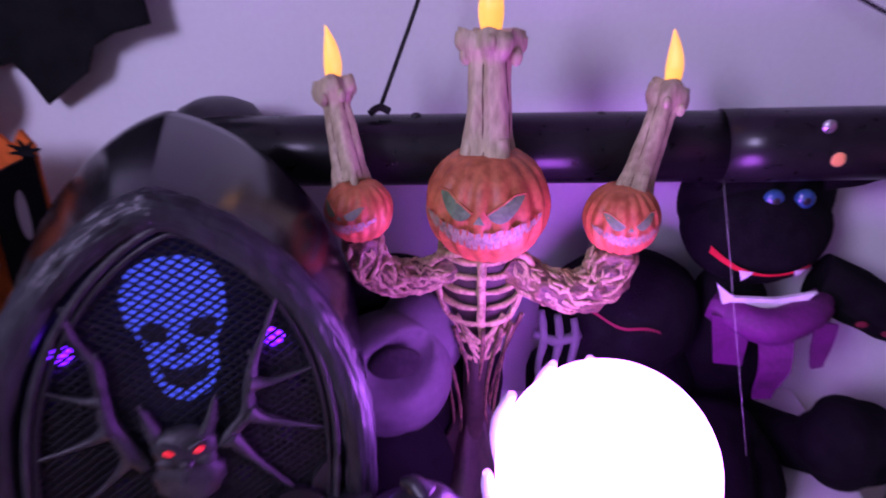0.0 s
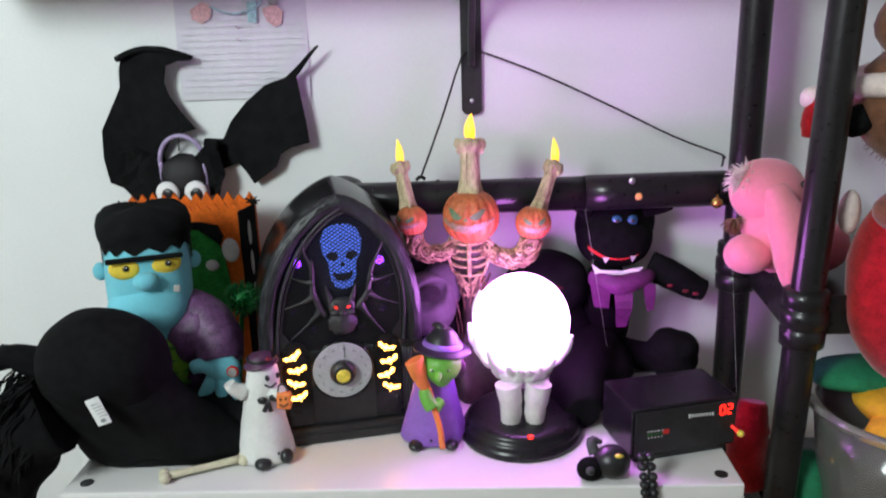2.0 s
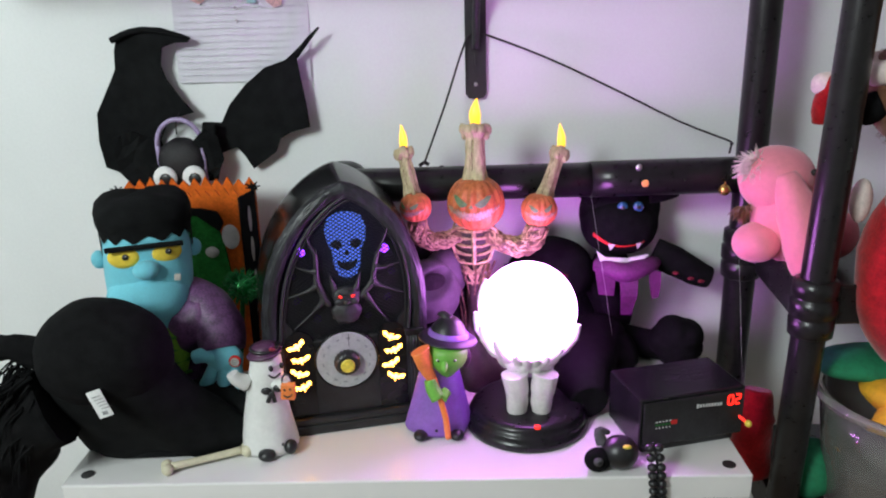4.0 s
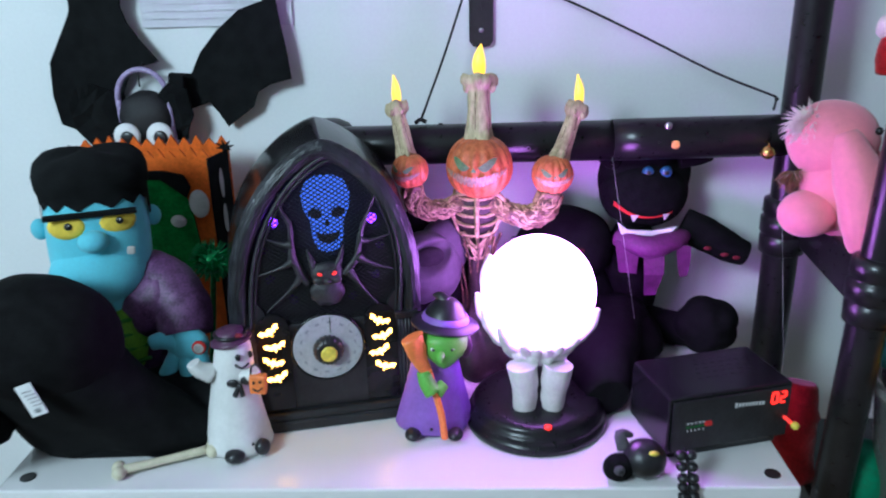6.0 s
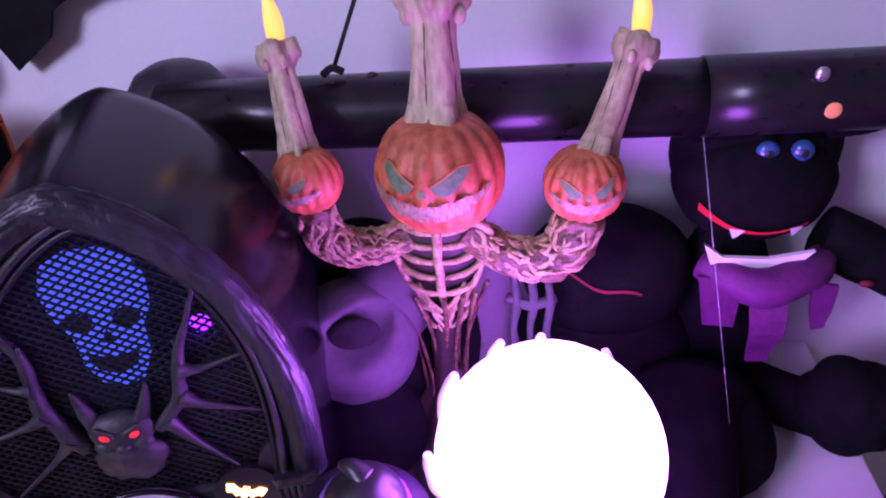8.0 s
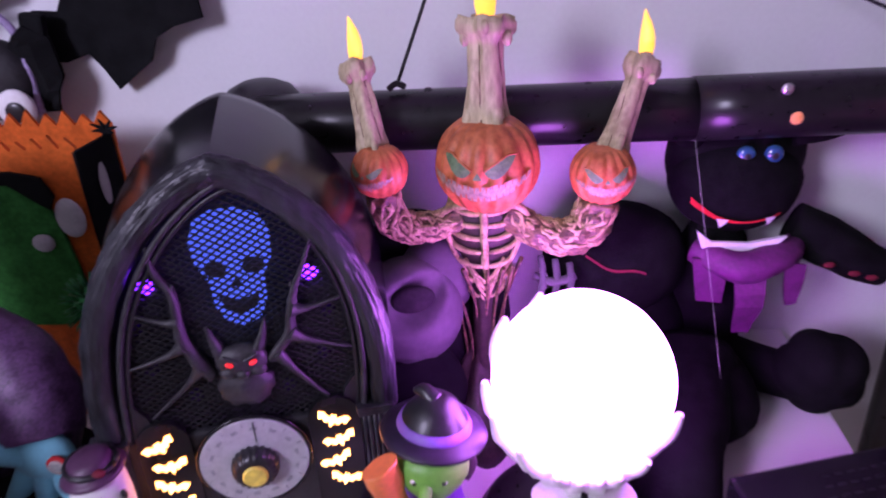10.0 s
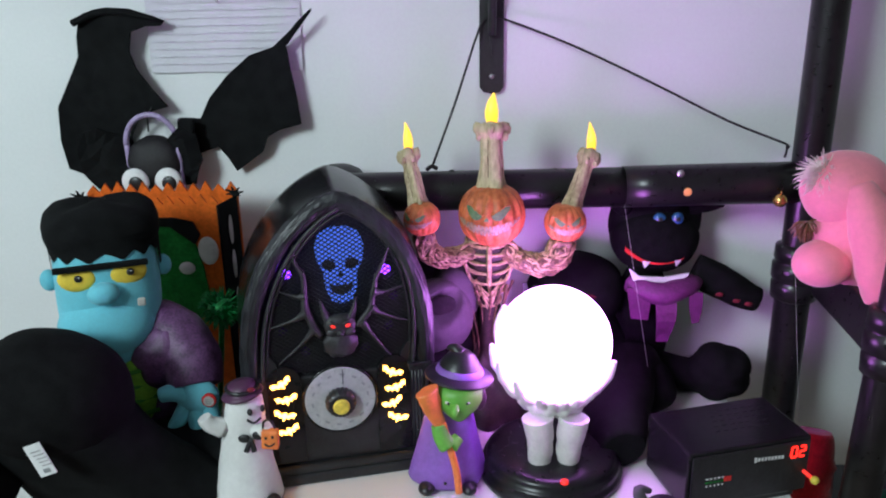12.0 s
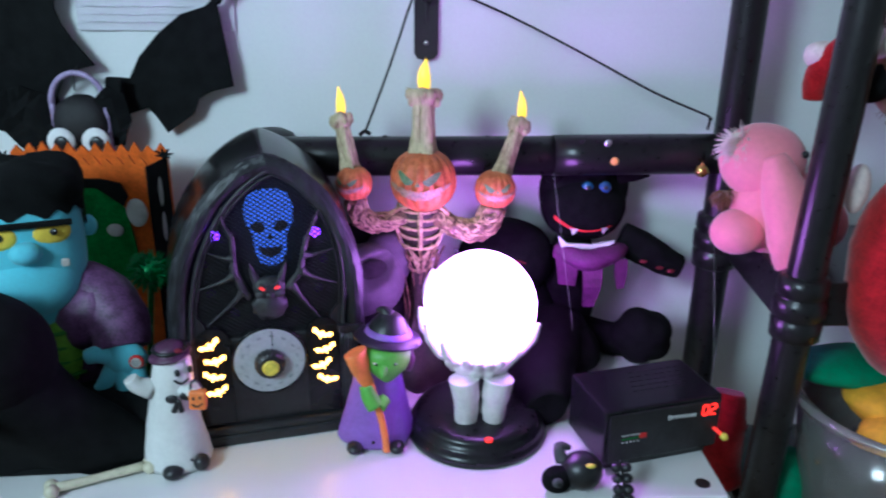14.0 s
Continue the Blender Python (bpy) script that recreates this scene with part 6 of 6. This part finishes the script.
# ---- things on the rack ----
def tuft(f, c, d, n, length, m, spread, seed, r=0.0016):
    rng = random.Random(seed)
    c, d = Vector(c), Vector(d).normalized()
    for k in range(n):
        v = (d + Vector((rng.uniform(-1, 1), rng.uniform(-1, 1), rng.uniform(-1, 1))) * spread).normalized()
        l = length * rng.uniform(0.6, 1.0)
        f.tube([c, c + v * l * 0.6, c + v * l + Vector((0, 0, -0.004))], [r, r * 0.8, r * 0.2], m, 4, 2)


def fuzz(f, c, radii, n, length, m, seed):
    rng = random.Random(seed)
    for k in range(n):
        v = Vector((rng.gauss(0, 1), rng.gauss(0, 1), rng.gauss(0, 1))).normalized()
        if v.y > 0.35:
            continue
        p = Vector((c[0] + v.x * radii[0] * 0.97, c[1] + v.y * radii[1] * 0.97, c[2] + v.z * radii[2] * 0.97))
        w = (v + Vector((rng.uniform(-1, 1), rng.uniform(-1, 1), rng.uniform(-1, 1))) * 0.5).normalized()
        f.tube([p, p + w * length], [0.0004, 0.00015], m, 3, 1)


def pink_plush():
    f = Form()
    f.named("head").ball((0.532, -0.19, 0.325), (0.052, 0.05, 0.047), PINK, 36, 20, None, 0.03, 25)
    f.named("body").ball((0.540, -0.198, 0.272), (0.040, 0.044, 0.060), PINK, 32, 18, None, 0.03, 25)
    f.ball((0.560, -0.19, 0.262), (0.05, 0.05, 0.06), PINK, 32, 18, None, 0.03, 25)
    f.named("foot").ball((0.505, -0.212, 0.240), (0.034, 0.034, 0.028), PINK, 30, 18, R("Y", -10), 0.04, 25)
    f.named("foot").ball((0.61, -0.18, 0.24), (0.05, 0.045, 0.04), PINK, 28, 16, None, 0.04, 25)
    f.named("ear").tube([(0.528, -0.225, 0.338), (0.541, -0.250, 0.292), (0.551, -0.262, 0.240), (0.556, -0.258, 0.206)], [0.016, 0.028, 0.028, 0.017], PINK, 24, 6, 0.05)
    f.named("eye").ball((0.566, -0.228, 0.342), 0.0045, VINYL_BLACK, 10, 8)
    p = figure("pink_plush", f, (0.55, -0.19, 0.198), "soft pink plush animal with white tuft sitting on rack", "plush toy", {"ear": "long hanging pink ear"})
    f = Form().ball((0.500, -0.19, 0.345), (0.018, 0.016, 0.016), FLUFF, 16, 10)
    tuft(f, (0.502, -0.195, 0.345), (-1, -0.3, 0.15), 320, 0.036, FLUFF, 1.0, 3, 0.0009)
    tagged(part("tuft", f, p, "fluffy white tuft"), kind="stuff")
    f = Form()
    tuft(f, (0.492, -0.19, 0.285), (-0.6, -0.8, -0.6), 60, 0.026, BROWN_PLUSH, 0.7, 5)
    tagged(part("tuft", f, p, "small brown tuft"), kind="stuff")


pink_plush()


def bell(x, y, z, r, hang):
    f = Form().ball((x, y, z), r, GOLD, 18, 12)
    f.tube([(x + r * 1.02 * math.cos(a), y + r * 1.02 * math.sin(a), z) for a in [2 * math.pi * k / 16 for k in range(17)]], r * 0.12, GOLD, 6, 1)
    f.tube([(x, y, z + r), (x, y, z + r * 1.3), hang], r * 0.15, GOLD, 6)
    solid("jingle_bell", f, (x, y, z - r), "small shiny gold jingle bell", "bell", "gold jingle bells")


bell(0.487, -0.115, 0.292, 0.009, (0.490, -0.09, 0.303))
bell(0.612, -0.318, -0.030, 0.010, (0.615, -0.30, 0.0))


def santa_bear():
    f = Form()
    f.named("head").ball((0.690, -0.27, 0.455), (0.085, 0.07, 0.085), BROWN_PLUSH, 32, 18, None, 0.04, 30)
    fuzz(f, (0.690, -0.27, 0.455), (0.085, 0.07, 0.085), 900, 0.009, BROWN_PLUSH, 2)
    f.ball((0.660, -0.33, 0.43), (0.035, 0.03, 0.028), BROWN_PLUSH, 22, 12)
    f.named("nose").ball((0.648, -0.357, 0.440), (0.016, 0.008, 0.010), VINYL_BLACK, 14, 8)
    f.named("paw").tube([(0.615, -0.28, 0.44), (0.60, -0.27, 0.43), (0.607, -0.25, 0.425)], [0.018, 0.02, 0.01], BLACK_PLUSH, 12)
    rows = []
    for k in range(22):
        a = 2 * math.pi * k / 21
        rows.append((0.690 + 0.083 * math.cos(a), -0.27 + 0.069 * math.sin(a), 0.490 + 0.012 * math.cos(a)))
    f.named("hat_trim").tube(rows, 0.016, FLUFF, 12, 2, 0.25, 60)
    f.named("hat_tail").tube([(0.655, -0.24, 0.475), (0.625, -0.205, 0.478), (0.605, -0.175, 0.455), (0.600, -0.16, 0.425), (0.602, -0.155, 0.398)], [0.008, 0.010, 0.013, 0.016, 0.014], RED_PLUSH, 18, 5, 0.08)
    f.named("hat_top").ball((0.70, -0.285, 0.55), (0.09, 0.06, 0.06), BROWN_PLUSH, 26, 14, None, 0.06, 30)
    f.named("pompom").ball((0.600, -0.160, 0.452), (0.020, 0.018, 0.017), FLUFF, 18, 12, None, 0.15, 60)
    f.named("coat").ball((0.700, -0.31, 0.225), (0.098, 0.075, 0.145), RED_PLUSH, 32, 18, None, 0.05, 20)
    f.named("chin").ball((0.655, -0.34, 0.33), (0.05, 0.03, 0.03), BROWN_PLUSH, 20, 12)
    f.named("cuff").ball((0.606, -0.28, 0.315), (0.014, 0.014, 0.03), FLUFF, 16, 10, None, 0.1)
    for k in range(3):
        f.named("stitch").box((0.668 + 0.004 * k, -0.383, 0.21 - 0.03 * k), (0.016, 0.002, 0.005), WRITE_WHITE, 0, R("Y", 20 + 15 * k))
    figure("bear_plush", f, (0.69, -0.3, 0.08), "brown plush bear with red coat and white-trimmed hat", "plush toy",
           {"coat": "dark red plush coat", "hat_trim": "white fluffy hat trim", "pompom": "white pompom"})


santa_bear()


def storage_tub():
    t = thing("storage_tub", (0.715, -0.30, -0.142), "cloudy plastic storage tub filled with bright folded cloth", "tub")
    f = Form().lathe((0.715, -0.30, 0), [(0.095, -0.142), (0.105, -0.13), (0.1245, 0.031), (0.1215, 0.031), (0.102, -0.125), (0.02, -0.13)], TUB_PLASTIC, 48)
    part("tub_body", f, t, "cloudy translucent tub")
    f = Form().lathe((0.715, -0.30, 0), [(0.1215, 0.0312), (0.128, 0.0312), (0.135, 0.035), (0.136, 0.044), (0.130, 0.048), (0.122, 0.044), (0.1215, 0.0312)], TUB_PLASTIC, 48, cap=False)
    part("tub_rim", f, t, "rolled translucent rim")
    for name, c, rr, m in (("yellow_cloth", (0.690, -0.36, 0.03), (0.07, 0.045, 0.028), YELLOW_CLOTH), ("yellow_cloth", (0.70, -0.31, 0.052), (0.075, 0.05, 0.025), YELLOW_CLOTH),
                           ("orange_cloth", (0.715, -0.33, -0.05), (0.085, 0.08, 0.055), ORANGE_FELT), ("green_cloth", (0.66, -0.26, 0.072), (0.075, 0.05, 0.022), GREEN_CLOTH)):
        f = Form().ball(c, rr, m, 24, 12, None, 0.18, 25)
        solid(name, f, (c[0], c[1], c[2] - rr[2]), "crumpled %s in the storage tub" % name.replace("_", " "), "cloth")


storage_tub()


def red_glow_lump():
    # added red lump; its colour stands in for the display's glow here
    f = Form().tube([(0.535, -0.20, 0.0), (0.53, -0.21, -0.04), (0.525, -0.22, -0.09), (0.535, -0.24, -0.13)], [0.02, 0.028, 0.03, 0.018], RED_PLUSH, 18, 5, 0.12)
    solid("red_glow_lump", f, (0.53, -0.21, -0.142), "dark red plush lump added for the display's red glow", "stocking")
    f = Form().ball((0.600, -0.26, -0.10), (0.04, 0.04, 0.045), GREEN_CLOTH, 20, 12, None, 0.15, 30)
    solid("green_felt", f, (0.60, -0.26, -0.142), "crumpled green felt on the rack shelf", "cloth")


red_glow_lump()
